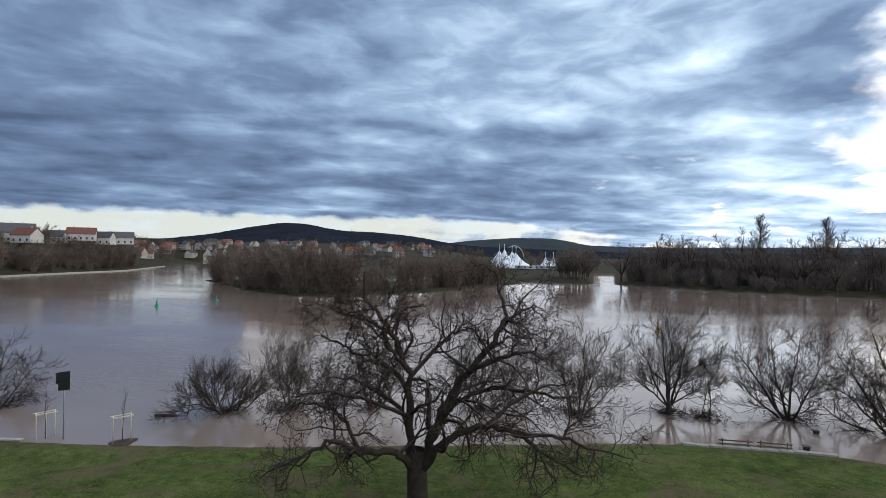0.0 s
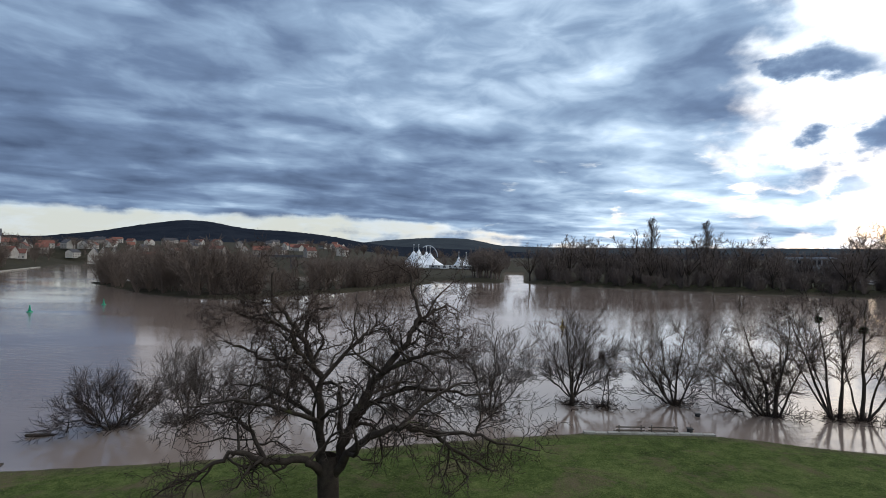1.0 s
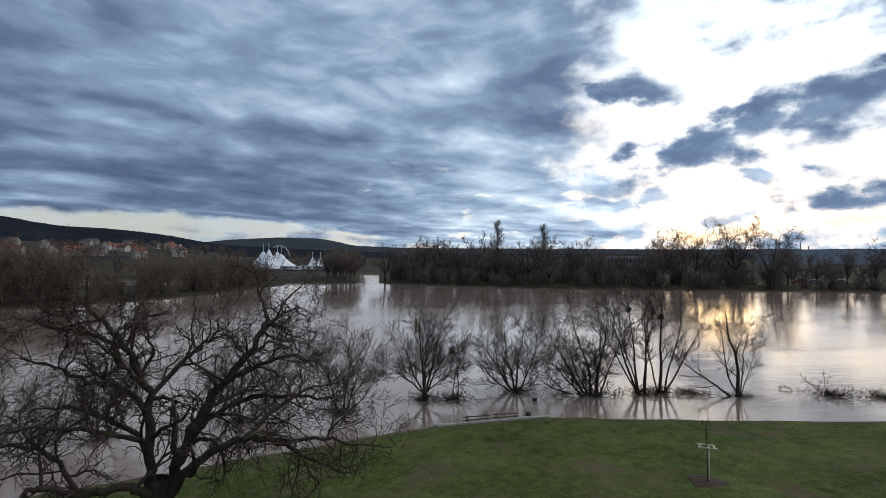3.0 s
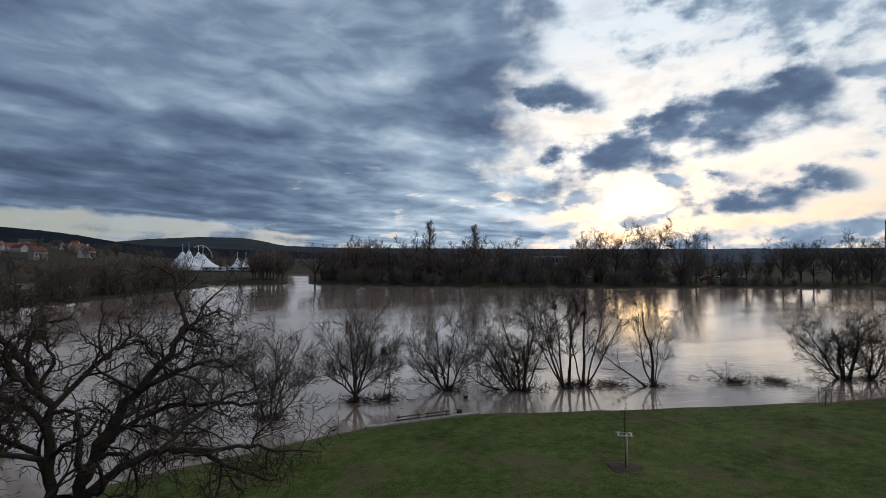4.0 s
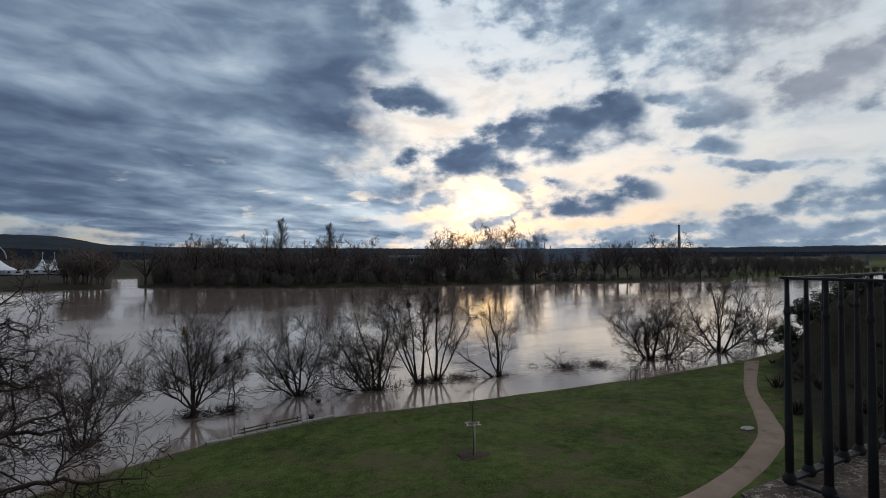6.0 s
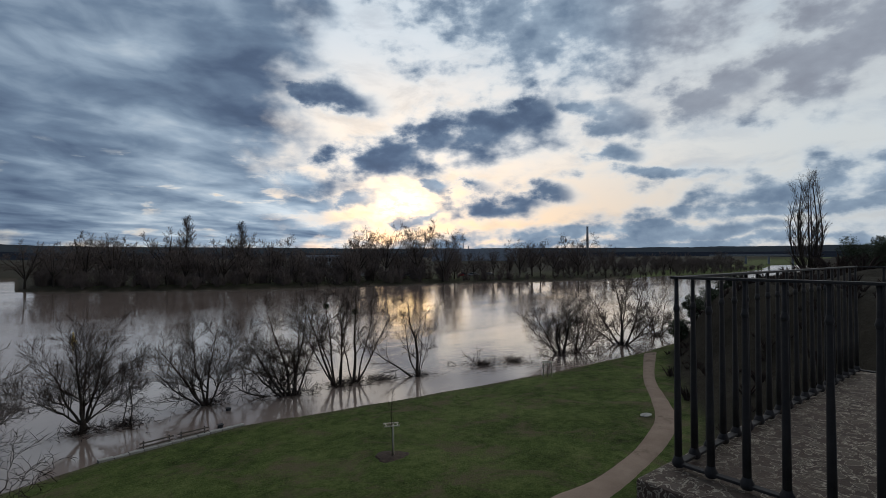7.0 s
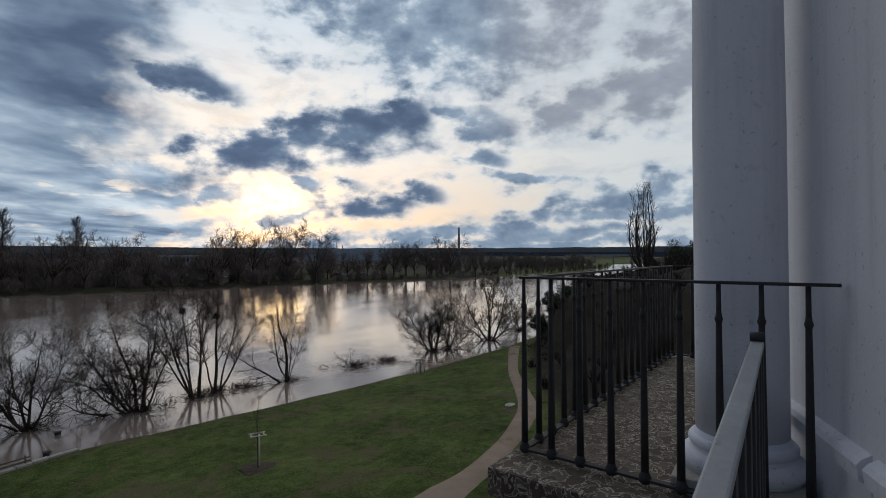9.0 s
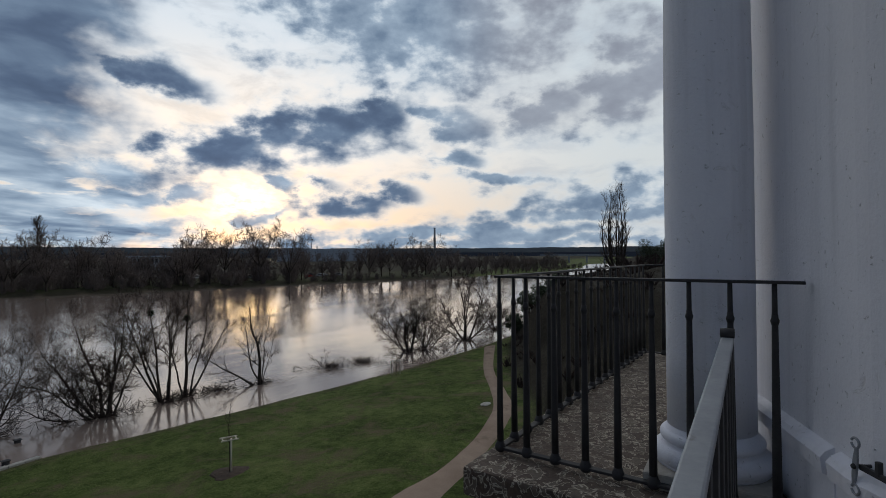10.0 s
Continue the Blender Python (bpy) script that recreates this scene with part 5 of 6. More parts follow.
def build_woods():
    rng = random.Random(17)
    light = [far_tree(70 + k, 9, 9, "shrub", 0.055, (8, 7)) for k in range(3)]
    tall = [far_tree(80 + k, 14, 11, "round", 0.09, (7, 8)) for k in range(3)]
    # the wooded spit
    keys, places = [], []
    front = [(-169, 162), (-112, 123), (-87, 112), (-73, 114), (-58, 150), (-49, 205)]
    for k in range(105):
        x, y = at_line(front, rng.random())
        x, y = x - rng.uniform(0, 4), y + abs(rng.gauss(0, 1)) * 9 + 1.5
        if not inside(np.array([x]), np.array([y]), SPIT)[0]:
            continue
        keys.append(rng.choice(light))
        big = 1.0 if x < -75 else 0.8
        places.append((x, y, 0.2, rng.uniform(0.7, 1.5) * big, rng.uniform(0, 6.28)))
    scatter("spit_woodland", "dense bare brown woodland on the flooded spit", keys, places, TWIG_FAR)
    # left bank woods below the houses
    keys, places = [], []
    line = [(-256, 110), (-281, 149), (-297, 184), (-314, 231), (-350, 272)]
    for k in range(135):
        x, y = at_line(line, rng.random())
        back = rng.uniform(3, 34)
        x, y = x - back * 1.3, y + back * 0.1
        keys.append(rng.choice(light))
        places.append((x, y, land_height(x, y) - 0.3, rng.uniform(1.0, 1.7), rng.uniform(0, 6.28)))
    for k in range(40):
        x, y = polar(-64 + 13 * (k + rng.random()) / 40, rng.uniform(340, 375))
        if land(np.array([x]), np.array([y]))[1][0] > 3:
            keys.append(rng.choice(light))
            places.append((x, y, land_height(x, y) - 0.3, rng.uniform(0.5, 0.9), rng.uniform(0, 6.28)))
    scatter("bank_woodland", "bare brown woodland on the rising bank below the houses", keys, places, TWIG_FAR)
    # undergrowth along the far shore and woods behind it
    keys, places = [], []
    for k in range(230):
        f = (k + rng.random()) / 230
        f = f * 0.42 / 0.65 if f < 0.65 else 0.42 + (f - 0.65) * 0.58 / 0.35
        x, y = at_line(FAR_BANK, f)
        if rng.random() < 0.2 and f > 0.12:
            continue
        back = rng.uniform(2.0, 16) if f < 0.36 else rng.uniform(2, 5)
        keys.append(rng.choice(light))
        places.append((x + rng.uniform(-2, 2) + back * 0.3, y + back, 0.2, rng.uniform(0.4, 0.85) if f < 0.36 else rng.uniform(0.22, 0.45), rng.uniform(0, 6.28)))
    for k in range(125):
        f = rng.random() ** 1.1
        x, y = at_line(FAR_BANK, f)
        back = rng.uniform(8, 55)
        keys.append(rng.choice(light))
        places.append((x + back * 0.4, y + back, land_height(x + back * 0.4, y + back) - 0.3, rng.uniform(0.75, 1.1) * (1.05 if f < 0.36 else 0.85), rng.uniform(0, 6.28)))
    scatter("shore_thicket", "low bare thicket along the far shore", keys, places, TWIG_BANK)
    keys, places = [], []
    for k in range(140):
        az = rng.uniform(-12, 92)
        dist = rng.uniform(250, 430)
        x, y = polar(az, dist)
        if land(np.array([x]), np.array([y]))[1][0] < 20:
            continue
        keys.append(rng.choice(tall))
        places.append((x, y, land_height(x, y) - 0.5, rng.uniform(0.7, 1.0), rng.uniform(0, 6.28)))
    for k in range(46):
        x, y = polar(rng.uniform(-7.9, -4.7), rng.uniform(226, 262)) if k < 26 else polar(rng.uniform(-33, -17), rng.uniform(262, 330))
        if land(np.array([x]), np.array([y]))[1][0] > 2:
            keys.append(rng.choice(tall))
            places.append((x, y, land_height(x, y) - 0.5, rng.uniform(0.75, 1.0) * (1 if k < 26 else 0.75), rng.uniform(0, 6.28)))
    scatter("far_woodland", "bare dark woodland across the flat land beyond the river", keys, places, TWIG_BANK)
    keys, places = [], []
    for k in range(190):
        az = rng.uniform(-58, -4) if k < 110 else rng.uniform(-53, -44)
        dist = rng.uniform(420, 900)
        x, y = polar(az, dist)
        if land(np.array([x]), np.array([y]))[1][0] < 12:
            continue
        keys.append(rng.choice(tall))
        places.append((x, y, land_height(x, y) - 0.5, rng.uniform(0.8, 1.3), rng.uniform(0, 6.28)))
    scatter("town_woodland", "bare trees between the houses of the town", keys, places, TWIG_FAR)
    # scrub on the slope beside the path
    keys, places = [], []
    bush = [far_tree(90 + k, 1.2, 2.6, "shrub", 0.013, (6, 5)) for k in range(2)]
    for k in range(420):
        x, y = rng.uniform(16, 75), rng.uniform(3, 38)
        z, d, up, _ = land(np.array([x]), np.array([y]))
        if 1.0 < up[0] < 16 and d[0] > 0:
            keys.append(rng.choice(bush))
            places.append((x, y, float(z[0]) - 0.1, rng.uniform(0.25, 0.75), rng.uniform(0, 6.28)))
    for k in range(50):
        x, y = polar(rng.uniform(66, 84), rng.uniform(70, 190))
        z, d, up, _ = land(np.array([x]), np.array([y]))
        if d[0] > 1 and up[0] > 2:
            keys.append(rng.choice(bush))
            places.append((x, y, float(z[0]) - 0.2, rng.uniform(0.9, 2.2), rng.uniform(0, 6.28)))
    scatter("slope_scrub", "dark brambles and scrub on the slope above the path", keys, places, TWIG)


build_woods()


def evergreen_bush(x, y, z, w, h, seed, label):
    """Dense leaves in uneven clumps on a few stems."""
    rng = random.Random(seed)
    ob = thing("evergreen_bush", label, "bush", pose(x, y, z), "bushes on the slope")
    wood = Wood()
    leaves, faces = [], []
    for k in range(26):
        a, r = rng.uniform(0, 6.28), rng.uniform(0.0, 0.42) * w
        cx, cy, cz = r * math.cos(a), r * math.sin(a), h * rng.uniform(0.2, 0.85) * (1 - 0.5 * (r / w) ** 2)
        wood.spike([(Vector((0, 0, -0.3)), 0.06), (Vector((cx * 0.5, cy * 0.5, cz * 0.6)), 0.04), (Vector((cx, cy, cz)), 0.01)])
        size = rng.uniform(0.14, 0.24) * w
        for _ in range(130):
            d = Vector((rng.gauss(0, 1), rng.gauss(0, 1), rng.gauss(0, 0.8))).normalized() * size * rng.uniform(0.6, 1.05)
            p = Vector((cx, cy, cz)) + d
            u = Vector((rng.gauss(0, 1), rng.gauss(0, 1), rng.gauss(0, 1))).normalized() * 0.09
            v = u.orthogonal() * 0.6
            n = len(leaves)
            leaves += [tuple(p - u), tuple(p + v), tuple(p + u), tuple(p - v)]
            faces.append((n, n + 1, n + 2, n + 3))
    part("stem", mesh_of("stem", wood.verts, wood.faces, BARK, True), None, ob)
    part("foliage", mesh_of("foliage", leaves, faces, EVERGREEN), None, ob)


def build_bushes():
    for az, dist, w, h, top, seed in ((64.9, 62, 2.6, 3.4, 7.7, 1), (66.5, 60, 3.2, 3.0, 7.0, 2), (77.6, 84, 4.0, 5.0, 12.4, 3), (79.2, 78, 4.0, 5.5, 12.6, 4), (70.5, 70, 3.5, 2.5, 7.6, 5), (63.6, 60, 2.4, 2.4, 5.6, 6), (68.2, 64, 3.4, 2.8, 8.4, 7)):
        x, y = polar(az, dist)
        evergreen_bush(x, y, min(land_height(x, y), top - h * 0.8), w, h, seed, "dark evergreen bush on the slope beside the house")


build_bushes()


# ---- houses, tents and other far things ----
def house(x, y, w, d, h, turn, roof=ROOF_RED, label="white rendered house with a red tiled gable roof", roof_h=None, z=None, group="houses of the town", wall=RENDER_WALL):
    roof_h = roof_h or d * 0.42
    ob = thing("house", label, "house", pose(x, y, land_height(x, y) - 0.4 if z is None else z, 0, 0, turn), group)
    bm = bmesh.new()
    box(bm, -w / 2, w / 2, -d / 2, d / 2, 0, h)
    for sx in (-1, 1):
        a = [bm.verts.new((sx * w / 2, -d / 2, h)), bm.verts.new((sx * w / 2, d / 2, h)), bm.verts.new((sx * w / 2, 0, h + roof_h))]
        bm.faces.new(a if sx > 0 else list(reversed(a)))
    part("wall", bm, wall, ob)
    bm = bmesh.new()
    o, t = 0.4, 0.22
    prof = [(-d / 2 - o, h - o * roof_h / (d / 2)), (0, h + roof_h), (d / 2 + o, h - o * roof_h / (d / 2)), (d / 2 + o, h - o * roof_h / (d / 2) + t), (0, h + roof_h + t * 1.2), (-d / 2 - o, h - o * roof_h / (d / 2) + t)]
    a = [bm.verts.new((-w / 2 - o, p, q)) for p, q in prof]
    b = [bm.verts.new((w / 2 + o, p, q)) for p, q in prof]
    for k in range(6):
        bm.faces.new((a[k], a[(k + 1) % 6], b[(k + 1) % 6], b[k]))
    bm.faces.new((a[0], a[1], a[4], a[5]))
    bm.faces.new((a[1], a[2], a[3], a[4]))
    bm.faces.new((b[0], b[1], b[4], b[5]))
    bm.faces.new((b[1], b[2], b[3], b[4]))
    bmesh.ops.recalc_face_normals(bm, faces=bm.faces)
    part("roof", bm, roof, ob)
    bm = bmesh.new()
    box(bm, w * 0.2, w * 0.2 + 0.6, -0.3, 0.3, h + roof_h * 0.6, h + roof_h + 0.8)
    part("chimney", bm, RENDER_WALL, ob)
    for side in (-1, 1):
        for floor in range(max(1, int(h // 2.8))):
            for k in range(max(2, int(w // 3))):
                wx = -w / 2 + (k + 0.5) * w / max(2, int(w // 3))
                bm = bmesh.new()
                y0 = side * d / 2
                box(bm, wx - 0.5, wx + 0.5, y0 - 0.06, y0 + 0.06, 0.9 + floor * 2.8, 2.3 + floor * 2.8)
                pane = part("window", bm, GLASS_DARK, ob)
                if wall is WHITE_RENDER:
                    bm = bmesh.new()
                    box(bm, wx - 0.6, wx + 0.6, y0 - 0.12, y0 + 0.12, 0.8 + floor * 2.8, 0.88 + floor * 2.8)
                    part("sill", bm, CONCRETE, pane)
    return ob


def build_town():
    # houses on the rise of the near left bank
    for az, dist, w, d, h, turn, top, roof, label in (
        (-61.6, 372, 20, 12, 5.5, 62, 27.8, ROOF_DARK, "large white house with a dark steep roof above the river"),
        (-60.6, 360, 11, 9, 4.5, 20, 25.0, ROOF_RED, "white house with a red tiled roof above the river"),
        (-56.7, 392, 15, 9, 4.5, 50, 27.4, ROOF_RED, "white house with a bright red tiled roof above the river"),
        (-55.0, 398, 11, 9, 4.5, 30, 25.4, ROOF_DARK, "white house with a grey slate roof above the river"),
        (-53.6, 405, 14, 9, 4.5, 55, 25.8, ROOF_DARK, "white house with a grey slate roof above the river"),
        (-58.7, 402, 12, 9, 4.5, 35, 25.6, ROOF_DARK, "grey house with a slate roof among the trees"),
    ):
        x, y = polar(az, dist)
        house(x, y, w, d, h, turn, roof, label, z=top - h - d * 0.42, wall=WHITE_RENDER)
    rng = random.Random(31)
    for k in range(86):
        az = rng.uniform(-52, -22) if k < 58 else rng.uniform(-53, -44)
        dist = rng.uniform(520, 1150)
        x, y = polar(az, dist)
        z, d, _, _ = land(np.array([x]), np.array([y]))
        if d[0] < 25:
            continue
        red = rng.random() < 0.65
        house(x, y, rng.uniform(9, 18), rng.uniform(8, 11), rng.uniform(5, 8), rng.uniform(0, 180), ROOF_RED if red else ROOF_DARK,
              "pale rendered town house with a red tiled roof" if red else "pale rendered town house with a dark roof", z=float(z[0]) - 0.5)
    # gabled houses on the far quay
    for az, dist in ((-46.0, 520), (-45.3, 520), (-44.4, 515)):
        x, y = polar(az, dist)
        house(x, y, 10, 8, 8, 130, ROOF_DARK, "white gabled house on the far quay", roof_h=6, z=2.5)


def tent_mesh(radius, height, peaks):
    """Canvas of a big top: a low wall ring, then a swept roof up to the mast tops."""
    n, rings = 48, 12
    bm = bmesh.new()
    rows = []
    for j in range(rings + 1):
        t = j / rings
        row = []
        for k in range(n):
            a = 2 * math.pi * k / n
            r = radius * (1 - t)
            x, y = r * math.cos(a) * 1.15, r * math.sin(a) * 0.85
            h = max(height * 0.16, height * 0.6 * (1 - (1 - t) ** 1.7))
            for px, py, ph in peaks:
                q = math.hypot(x - px, y - py) / radius
                h = max(h, ph * math.exp(-2.3 * q) if t > 0 else 0)
            h = h * (0.96 + 0.04 * math.cos(8 * a)) if j else height * 0.13
            row.append(bm.verts.new((x, y, h)))
        rows.append(row)
    foot = [bm.verts.new((v.co.x * 1.01, v.co.y * 1.01, 0)) for v in rows[0]]
    rows.insert(0, foot)
    for a, b in zip(rows, rows[1:]):
        for k in range(n):
            bm.faces.new((a[k], a[(k + 1) % n], b[(k + 1) % n], b[k])).smooth = True
    bmesh.ops.remove_doubles(bm, verts=bm.verts, dist=0.001)
    return bm


def build_tents():
    for az, dist, radius, peaks, label in (
        (-13.5, 400, 15.0, ((-7.5, 2, 15.5), (-3.5, -2, 15.5), (2.5, 2, 14.0), (5.5, -2, 13.5)), "large white circus tent with four mast peaks"),
        (-9.0, 410, 6.8, ((-3.1, 0, 9.8), (2.9, 0, 9.8)), "small white tent with two mast peaks"),
    ):
        x, y = polar(az, dist)
        tent = thing("circus_tent", label, "tent", pose(x, y, land_height(x, y) - 0.2, 0, 0, -az), "circus tents")
        part("canvas", tent_mesh(radius, max(p[2] for p in peaks), peaks), TENT_WHITE, tent)
        for px, py, ph in peaks:
            bm = bmesh.new()
            lathe(bm, [(0.22, 0), (0.18, ph + 2.4), (0.4, ph + 2.5), (0.4, ph + 2.9), (0.1, ph + 3.1)], 8, pose(px, py, 0))
            part("mast", bm, TENT_WHITE, tent)
        if radius > 10:
            pts = [((4.0 + 7.5 * math.sin(a), -1, 8.0 + 9.5 * math.cos(a)), 0.35) for a in np.linspace(-0.6, 1.5, 14)]
            v, f = tube(pts, 6)
            part("arch", mesh_of("arch", v, f, STEEL, True), None, tent, "pale blue steel arch over the canvas")
    rng = random.Random(4)
    for k in range(10):
        x, y = polar(-12.3 + 0.62 * k, 372 + rng.uniform(-8, 8))
        van = thing("trailer", "white circus trailer parked before the tent", "trailer", pose(x, y, land_height(x, y) - 0.05, 0, 0, rng.uniform(-20, 40)), "circus trailers")
        bm = bmesh.new()
        box(bm, -3.2, 3.2, -1.2, 1.2, 0.6, 3.0, 0.15)
        part("body", bm, CAR_PAINTS[0 if k % 3 else 1], van)
        for wx in (-1.2, 1.2):
            bm = bmesh.new()
            lathe(bm, [(0.35, -1.15), (0.42, -1.1), (0.42, 1.1), (0.35, 1.15)], 12, pose(wx, 0, 0.42, 90))
            part("wheel", bm, RUBBER, van)
        bm = bmesh.new()
        box(bm, -1.0, 1.0, -1.24, -1.2, 1.5, 2.4)
        part("window", bm, GLASS_DARK, van)


def car(x, y, turn, paint, group="cars parked on the far bank"):
    ob = thing("car", "parked car on the far bank", "car", pose(x, y, land_height(x, y), 0, 0, turn), group)
    bm = bmesh.new()
    side = [(-2.1, 0.35), (2.1, 0.35), (2.15, 0.75), (1.2, 0.95), (0.6, 1.45), (-1.2, 1.48), (-1.9, 1.0), (-2.15, 0.9)]
    rows = [[bm.verts.new((px, sy * (0.85 if pz < 1.1 else 0.68), pz)) for px, pz in side] for sy in (-1, 1)]
    for k in range(8):
        bm.faces.new((rows[0][k], rows[0][(k + 1) % 8], rows[1][(k + 1) % 8], rows[1][k]))
    bm.faces.new(rows[0])
    bm.faces.new(list(reversed(rows[1])))
    bmesh.ops.recalc_face_normals(bm, faces=bm.faces)
    part("body", bm, paint, ob)
    for wx in (-1.35, 1.35):
        for wy in (-0.8, 0.8):
            bm = bmesh.new()
            lathe(bm, [(0.2, -0.1), (0.32, -0.08), (0.32, 0.08), (0.2, 0.1)], 12, pose(wx, wy, 0.32, 90))
            part("wheel", bm, RUBBER, ob)
    bm = bmesh.new()
    box(bm, -1.15, 0.62, -0.86, 0.86, 1.02, 1.36)
    part("window", bm, GLASS_DARK, ob)


def build_far_buildings():
    x, y = polar(25.4, 330)
    hall = thing("hall", "long low hall with a pale flat roof beyond the river", "building", pose(x, y, land_height(x, y) - 0.3, 0, 0, -25))
    bm = bmesh.new()
    box(bm, -13, 13, -6, 6, 0, 7.6)
    part("wall", bm, CONCRETE, hall)
    bm = bmesh.new()
    box(bm, -13.8, 13.8, -7, 7, 7.62, 8.5, 0.1)
    part("roof", bm, STEEL, hall)
    for k in range(12):
        bm = bmesh.new()
        box(bm, -12.2 + 2.1 * k, -10.9 + 2.1 * k, -6.08, -5.9, 4.6, 6.8)
        part("window", bm, GLASS_DARK, hall)
    x, y = polar(42.0, 560)
    works = thing("factory_hall", "long pale steel-clad factory hall beyond the trees", "building", pose(x, y, land_height(x, y) - 0.3, 0, 0, -42))
    bm = bmesh.new()
    box(bm, -48, 44, -15, 15, 0, 13.6)
    part("wall", bm, STEEL, works)
    for k in range(9):
        bm = bmesh.new()
        box(bm, -46 + 11 * k, -45.6 + 11 * k, -15.5, -15, 0, 13.9)
        part("downpipe", bm, CONCRETE, works)
    for px, ph in ((-14, 7), (-8, 3)):
        bm = bmesh.new()
        lathe(bm, [(0.5, 13.4), (0.5, 13.6 + ph), (0.3, 14.0 + ph)], 8, pose(px, -4, 0))
        part("vent_pipe", bm, CONCRETE, works)
    x, y = polar(54.3, 600)
    stack = thing("factory_chimney", "tall slender grey factory chimney", "chimney", pose(x, y, 3))
    part("shaft", lathe(bmesh.new(), [(1.7, 0), (1.3, 30), (1.1, 40.5)], 16), CONCRETE, stack)
    part("rim", lathe(bmesh.new(), [(1.1, 40.5), (1.35, 40.6), (1.35, 41.2), (1.0, 41.3)], 16), CONCRETE, stack)
    x, y = polar(70.2, 640)
    bridge = thing("road_bridge", "long low concrete road bridge far upstream", "bridge", pose(x, y, 0, 0, 0, -70))
    bm = bmesh.new()
    box(bm, -45, 45, -4, 4, 9.2, 11.2, 0.1)
    part("deck", bm, CONCRETE, bridge)
    for k in range(4):
        bm = bmesh.new()
        box(bm, -32 + 21 * k, -30 + 21 * k, -3, 3, -2, 9.2)
        part("pier", bm, CONCRETE, bridge)
    x, y = polar(-31, 360)
    rail = thing("road_bridge", "dark low road bridge behind the spit", "bridge", pose(x, y, 0, 0, 0, 31))
    bm = bmesh.new()
    box(bm, -26, 26, -3, 3, 9.6, 11.3, 0.1)
    part("deck", bm, ROOF_DARK, rail)
    for k in range(3):
        bm = bmesh.new()
        box(bm, -18 + 18 * k, -16.6 + 18 * k, -2, 2, -2, 9.6)
        part("pier", bm, ROOF_DARK, rail)
    rng = random.Random(12)
    for k in range(26):
        az = rng.uniform(26, 44)
        x, y = polar(az, 245 + rng.uniform(-14, 14))
        car(x, y, rng.uniform(-15, 15) - az, CAR_PAINTS[rng.choice((0, 0, 1, 1, 2, 3))])


def build_quay():
    line = [(-268, 132), (-277, 147), (-293, 183), (-309, 230), (-399, 334)]
    quay = thing("quay", "low pale stone quay along the town's bank", "quay", kind="structure")
    for a, b in zip(line, line[1:]):
        a, b = Vector((*a, 0)), Vector((*b, 0))
        bm = bmesh.new()
        box(bm, -(b - a).length / 2 + 0.02, (b - a).length / 2 - 0.02, -0.8, 0.8, -1.0, 0.55, 0.06)
        ob = part("quay_wall", bm, STONE, quay)
        ob.matrix_world = pose((a.x + b.x) / 2, (a.y + b.y) / 2, 0, 0, 0, math.degrees(math.atan2(b.y - a.y, b.x - a.x)))


build_quay()
build_town()
build_tents()
build_far_buildings()


# ---- things in the water and on the lawn ----
def buoy(x, y, paint, label, size=1.0):
    ob = thing("buoy", label, "buoy", pose(x, y, 0) @ Matrix.Scale(size, 4), "river buoys")
    part("float", lathe(bmesh.new(), [(0.5, -0.3), (0.62, -0.1), (0.62, 0.12), (0.5, 0.25), (0.3, 0.34)], 20), paint, ob)
    part("tower", lathe(bmesh.new(), [(0.3, 0.34), (0.22, 0.8), (0.15, 1.25), (0.15, 1.3)], 16), paint, ob)
    part("topmark", lathe(bmesh.new(), [(0.04, 1.3), (0.04, 1.42), (0.2, 1.44), (0.12, 1.62), (0.02, 1.8)], 12), paint, ob)


buoy(-95.0, 77.0, GREEN_BUOY, "green conical navigation buoy in the river", 0.78)
buoy(-94.2, 92.4, GREEN_BUOY, "green conical navigation buoy in the river", 0.72)
buoy(2.3, 80.7, YELLOW_BUOY, "yellow navigation buoy in the river", 0.75)


def bench(x, y, z, turn):
    ob = thing("park_bench", "weathered wooden slatted park bench at the flooded bank", "bench", pose(x, y, z, 0, 0, turn), "benches on the bank")
    for k in range(4):
        bm = bmesh.new()
        box(bm, -0.9, 0.9, -0.25 + k * 0.125, -0.15 + k * 0.125, 0.42, 0.455, 0.008)
        part("seat_slat", bm, BENCH_WOOD, ob)
    for k in range(2):
        bm = bmesh.new()
        box(bm, -0.9, 0.9, -0.30 - 0.02 * k, -0.265 - 0.02 * k, 0.56 + 0.2 * k, 0.64 + 0.2 * k, 0.008)
        part("back_slat", bm, BENCH_WOOD, ob)
    for sx in (-0.68, 0.68):
        bm = bmesh.new()
        box(bm, sx - 0.03, sx + 0.03, -0.24, -0.18, 0, 0.42, 0.006)
        box(bm, sx - 0.03, sx + 0.03, 0.14, 0.2, 0, 0.42, 0.006)
        box(bm, sx - 0.03, sx + 0.03, -0.26, 0.22, 0.375, 0.415, 0.006)
        box(bm, sx - 0.025, sx + 0.025, -0.262, -0.215, 0.42, 0.9, 0.006)
        part("leg_frame", bm, IRON, ob)


bench(4.55, 32.95, -0.36, 10)
bench(6.55, 33.28, -0.36, 8)


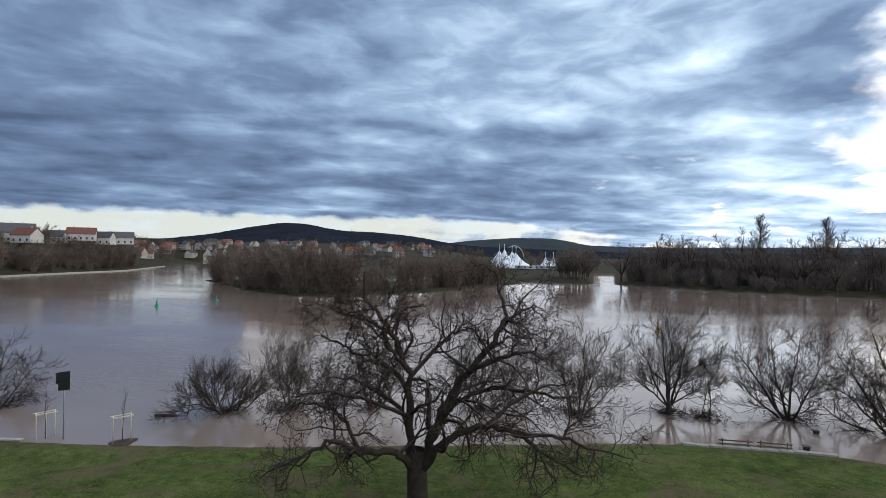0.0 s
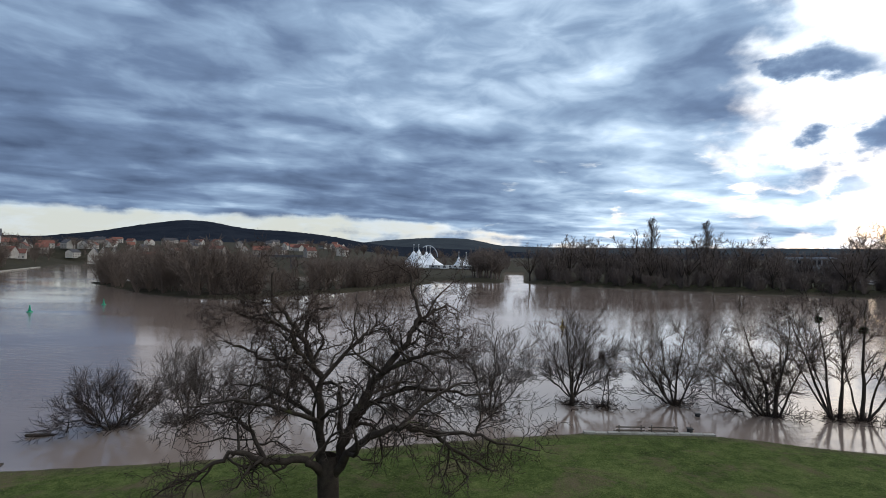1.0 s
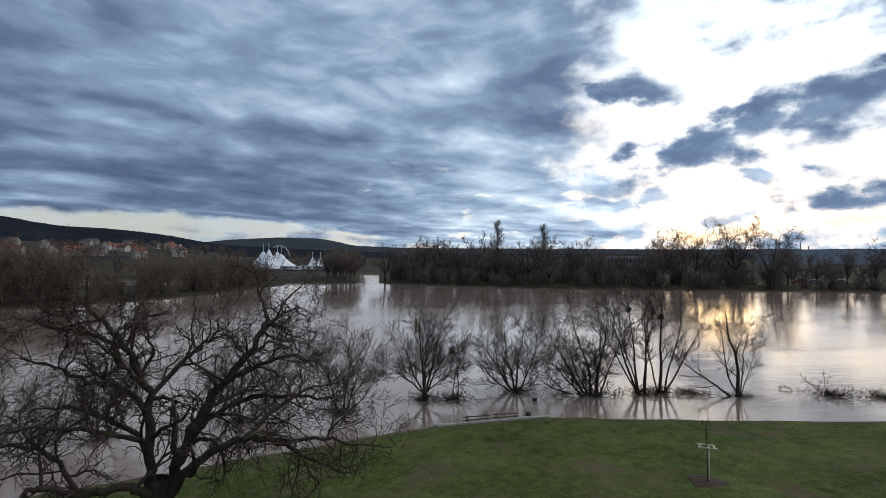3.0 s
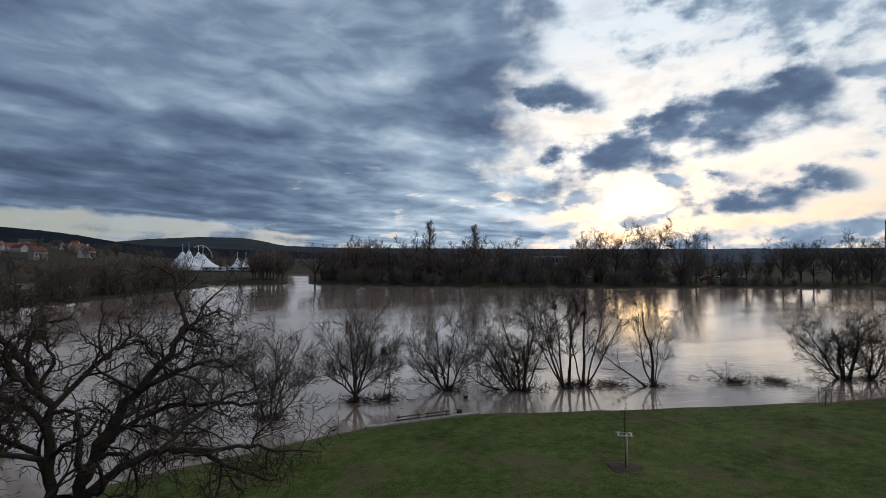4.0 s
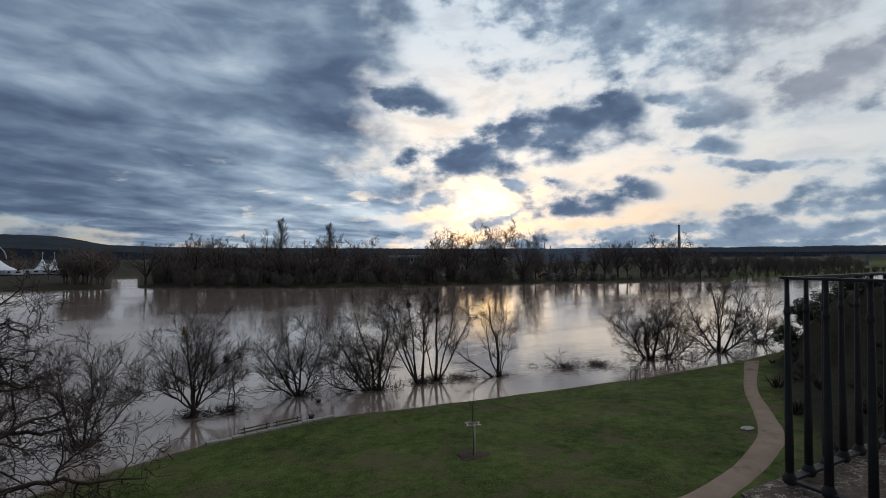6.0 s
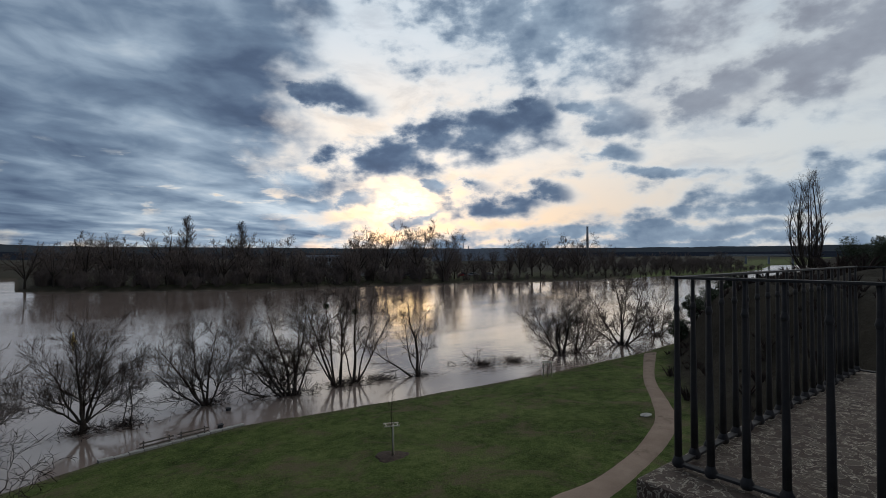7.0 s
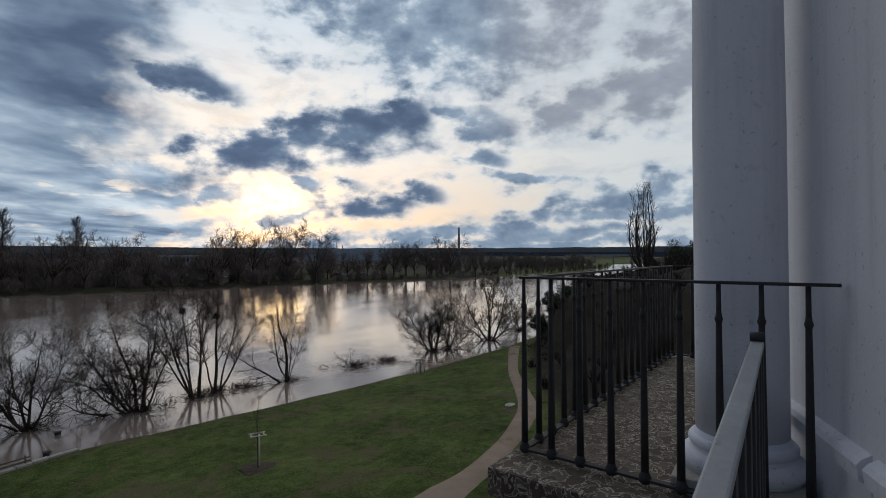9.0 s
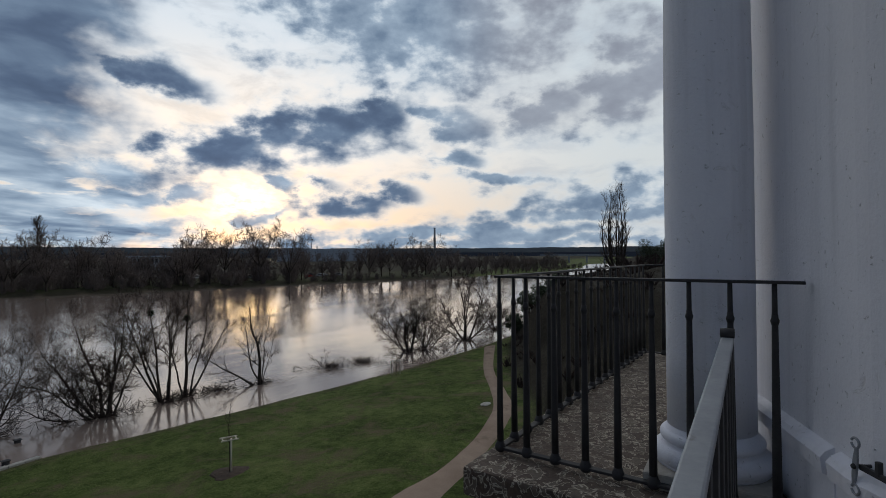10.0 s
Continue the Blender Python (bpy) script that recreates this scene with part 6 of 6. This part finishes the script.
def build_bank_edge():
    edge = thing("stone_edging", "low pale stone edging along the flooded bank", "edging", kind="structure")
    a, b, n = Vector((1.75, 32.15, 0)), Vector((9.7, 33.5, 0)), 11
    rng = random.Random(2)
    for k in range(n):
        p = a.lerp(b, (k + 0.5) / n)
        bm = bmesh.new()
        w = (b - a).length / n / 2 - 0.012
        box(bm, -w, w, -0.16, 0.16, -0.2, 0.12 + rng.uniform(-0.02, 0.02), 0.025)
        ob = part("stone", bm, STONE, edge)
        ob.matrix_world = pose(p.x, p.y, 0, 0, rng.uniform(-1, 1), math.degrees(math.atan2(b.y - a.y, b.x - a.x)))
    pad = bmesh.new()
    box(pad, -3.1, 3.1, -0.55, 0.7, -0.6, -0.36, 0.02, pose(5.7, 33.3, 0, 0, 0, 9.4))
    tagged(part("pavement", pad, STONE), "narrow paved strip under the benches", "pavement", kind="structure")


build_bank_edge()


def bin_post(x, y, z, label):
    ob = thing("litter_bin", label, "bin", pose(x, y, z) @ Matrix.Scale(0.75, 4), "litter bins")
    part("body", lathe(bmesh.new(), [(0.17, 0.1), (0.21, 0.14), (0.23, 0.62), (0.21, 0.66)], 14), IRON, ob)
    bm = bmesh.new()
    box(bm, -0.24, 0.24, -0.24, 0.24, 0.67, 0.72, 0.01)
    part("lid", bm, IRON, ob)
    bm = bmesh.new()
    lathe(bm, [(0.03, -0.6), (0.03, 0.12)], 8)
    part("post", bm, IRON, ob)


bin_post(8.35, 33.85, -0.3, "dark litter bin beside the bench")
bin_post(9.8, 37.4, -0.35, "dark litter bin half drowned in the flood")


def staked_sapling(x, y, tall, label, mulch=True, frame=0.45, single=False):
    z = land_height(x, y)
    ob = thing("sapling", label, "sapling", pose(x, y, z, 0, 0, -math.degrees(math.atan2(x, y)) + 8), "staked saplings")
    posts = ((0.06, -0.05, 0.045),) if single else ((-frame, 0.05, 0.032), (frame, 0.1, 0.032), (0.05, 0.3, 0.03))
    for px, py, r in posts:
        part("stake", lathe(bmesh.new(), [(r, -0.2), (r, tall), (r * 0.8, tall + 0.02)], 8, pose(px, py, 0)), PALE_WOOD, ob)
    for py in (-0.13, 0.34):
        bm = bmesh.new()
        box(bm, -frame - 0.1, frame + 0.1, py - 0.02, py + 0.02, tall - 0.06, tall - 0.005, 0.006)
        part("crossbar", bm, PALE_WOOD, ob)
    for px in (-frame, frame):
        bm = bmesh.new()
        box(bm, px - 0.02, px + 0.02, -0.109, 0.319, tall - 0.05, tall - 0.01, 0.004)
        part("crossbar", bm, PALE_WOOD, ob)
    rng = random.Random(int(x * 7))
    wood = Wood()
    line = wander(rng, (0, 0, -0.1), (0, 0, 1), tall * 1.9, 0.022, 8, 0.05, 0.1)
    wood.add(line, 6)
    ramify(rng, line, [(9, 0.6, 35, 0.1, 0.1, 0.45), (4, 0.3, 35, 0.1, 0.06, 0.3)], wood, wood, 0.006)
    part("stem", mesh_of("stem", wood.verts, wood.faces, TWIG, True), None, ob)
    if mulch:
        bm = bmesh.new()
        rows = []
        for r, h in ((0.95, -0.06), (0.8, 0.03), (0.4, 0.09), (0.05, 0.1)):
            rows.append([bm.verts.new((r * (1 + 0.12 * math.sin(3 * a + 1) + 0.07 * math.sin(7 * a)) * math.cos(a), r * (1 + 0.12 * math.sin(3 * a + 1)) * math.sin(a), h + rng.uniform(-0.012, 0.012))) for a in np.linspace(0, 2 * math.pi, 20, endpoint=False)])
        for a, b in zip(rows, rows[1:]):
            for k in range(20):
                bm.faces.new((a[k], a[(k + 1) % 20], b[(k + 1) % 20], b[k]))
        bm.faces.new(rows[-1])
        part("mulch", bm, MULCH, ob, "ring of dark bark mulch")


staked_sapling(13.67, 21.84, 1.65, "staked young tree in a ring of mulch on the lawn", frame=0.30, single=True)
staked_sapling(35.03, 29.46, 1.3, "small staked tree near the flooded edge of the lawn", False, frame=0.38)
staked_sapling(-33.4, 19.0, 1.6, "staked young tree at the lawn's edge", False)
staked_sapling(-28.6, 20.2, 1.6, "staked young tree at the lawn's edge", True)


def build_river_sign():
    x, y = -32.3, 19.3
    sign = thing("river_sign", "black river signal board on a thin grey pole", "sign", pose(x, y, land_height(x, y), 0, 0, 50))
    part("pole", lathe(bmesh.new(), [(0.035, -0.2), (0.035, 4.0)], 8), GREY_PAINT, sign)
    bm = bmesh.new()
    box(bm, -0.28, 0.28, -0.06, -0.036, 2.95, 4.05, 0.02)
    box(bm, -0.4, -0.28, -0.06, -0.036, 3.35, 4.0, 0.02)
    part("board", bm, BLACK, sign)
    bm = bmesh.new()
    box(bm, 0.285, 0.31, -0.06, 0.02, 2.95, 4.05, 0.005)
    part("edge", bm, GREY_PAINT, sign)


build_river_sign()


def build_drift():
    rng = random.Random(6)
    log = thing("drift_log", "dark drifted log lying in the flood", "log", pose(0, 0, 0))
    wood = Wood()
    wood.add(wander(rng, (-31.0, 24.3, 0.12), (1, 0.62, -0.02), 4.6, 0.10, 8, 0.08, 0, 0.5), 8)
    part("trunk", mesh_of("trunk", wood.verts, wood.faces, BARK, True), None, log)
    wood = Wood()
    wood.add(wander(rng, (-29.2, 25.3, 0.1), (-0.3, 0.2, 1), 1.0, 0.05, 5, 0.2, 0, 0.3), 6)
    part("branch", mesh_of("branch", wood.verts, wood.faces, BARK, True), None, log)
    z = land_height(-35.2, 17.6)
    board = bmesh.new()
    box(board, -0.9, 0.9, -0.15, 0.15, 0, 0.12, 0.02, pose(-35.0, 17.9, z + 0.01, 0, 0, 20))
    tagged(part("board", board, STONE), "pale slab lying at the lawn's edge", "slab")
    # Drain cover beside the path, made as a flat stone-coloured disc.
    stone = bmesh.new()
    bmesh.ops.create_icosphere(stone, subdivisions=3, radius=1, matrix=pose(29.6, 16.9, land_height(29.6, 16.9) + 0.02) @ Matrix.Diagonal((0.5, 0.3, 0.06, 1)))
    tagged(part("stone", stone, STONE), "flat pale drain cover beside the path", "stone")


build_drift()


# ---- rough grass on the lawn ----
def build_tufts():
    rng = np.random.default_rng(5)
    n = 90000
    x, y = rng.uniform(-34, 52, n), rng.uniform(12, 34, n)
    z, d, up, _ = land(x, y)
    keep = (d > 0.15) & (up < 0.3)
    keep &= ~((up > -2.6) & (x > 11))
    x, y, z = x[keep], y[keep], z[keep]
    n = len(x)
    verts, size = [], rng.uniform(0.035, 0.085, n)
    for k in range(3):
        a = rng.uniform(0, 6.28, n)
        w = size * 0.35
        lean = size * 1.5
        base = np.stack([x, y, z - 0.02], 1)
        side = np.stack([np.cos(a) * w, np.sin(a) * w, 0 * a], 1)
        tip = np.stack([-np.sin(a) * lean, np.cos(a) * lean, size * 0.55], 1)
        verts.append(np.stack([base - side, base + side, base + tip], 1).reshape(-1, 3))
    verts = np.concatenate(verts)
    me = mesh_of("grass", verts.tolist(), np.arange(len(verts)).reshape(-1, 3).tolist(), GRASS_BLADE)
    tagged(part("grass", me, None), "short rough winter grass of the lawn", "grass", kind="stuff")


build_tufts()
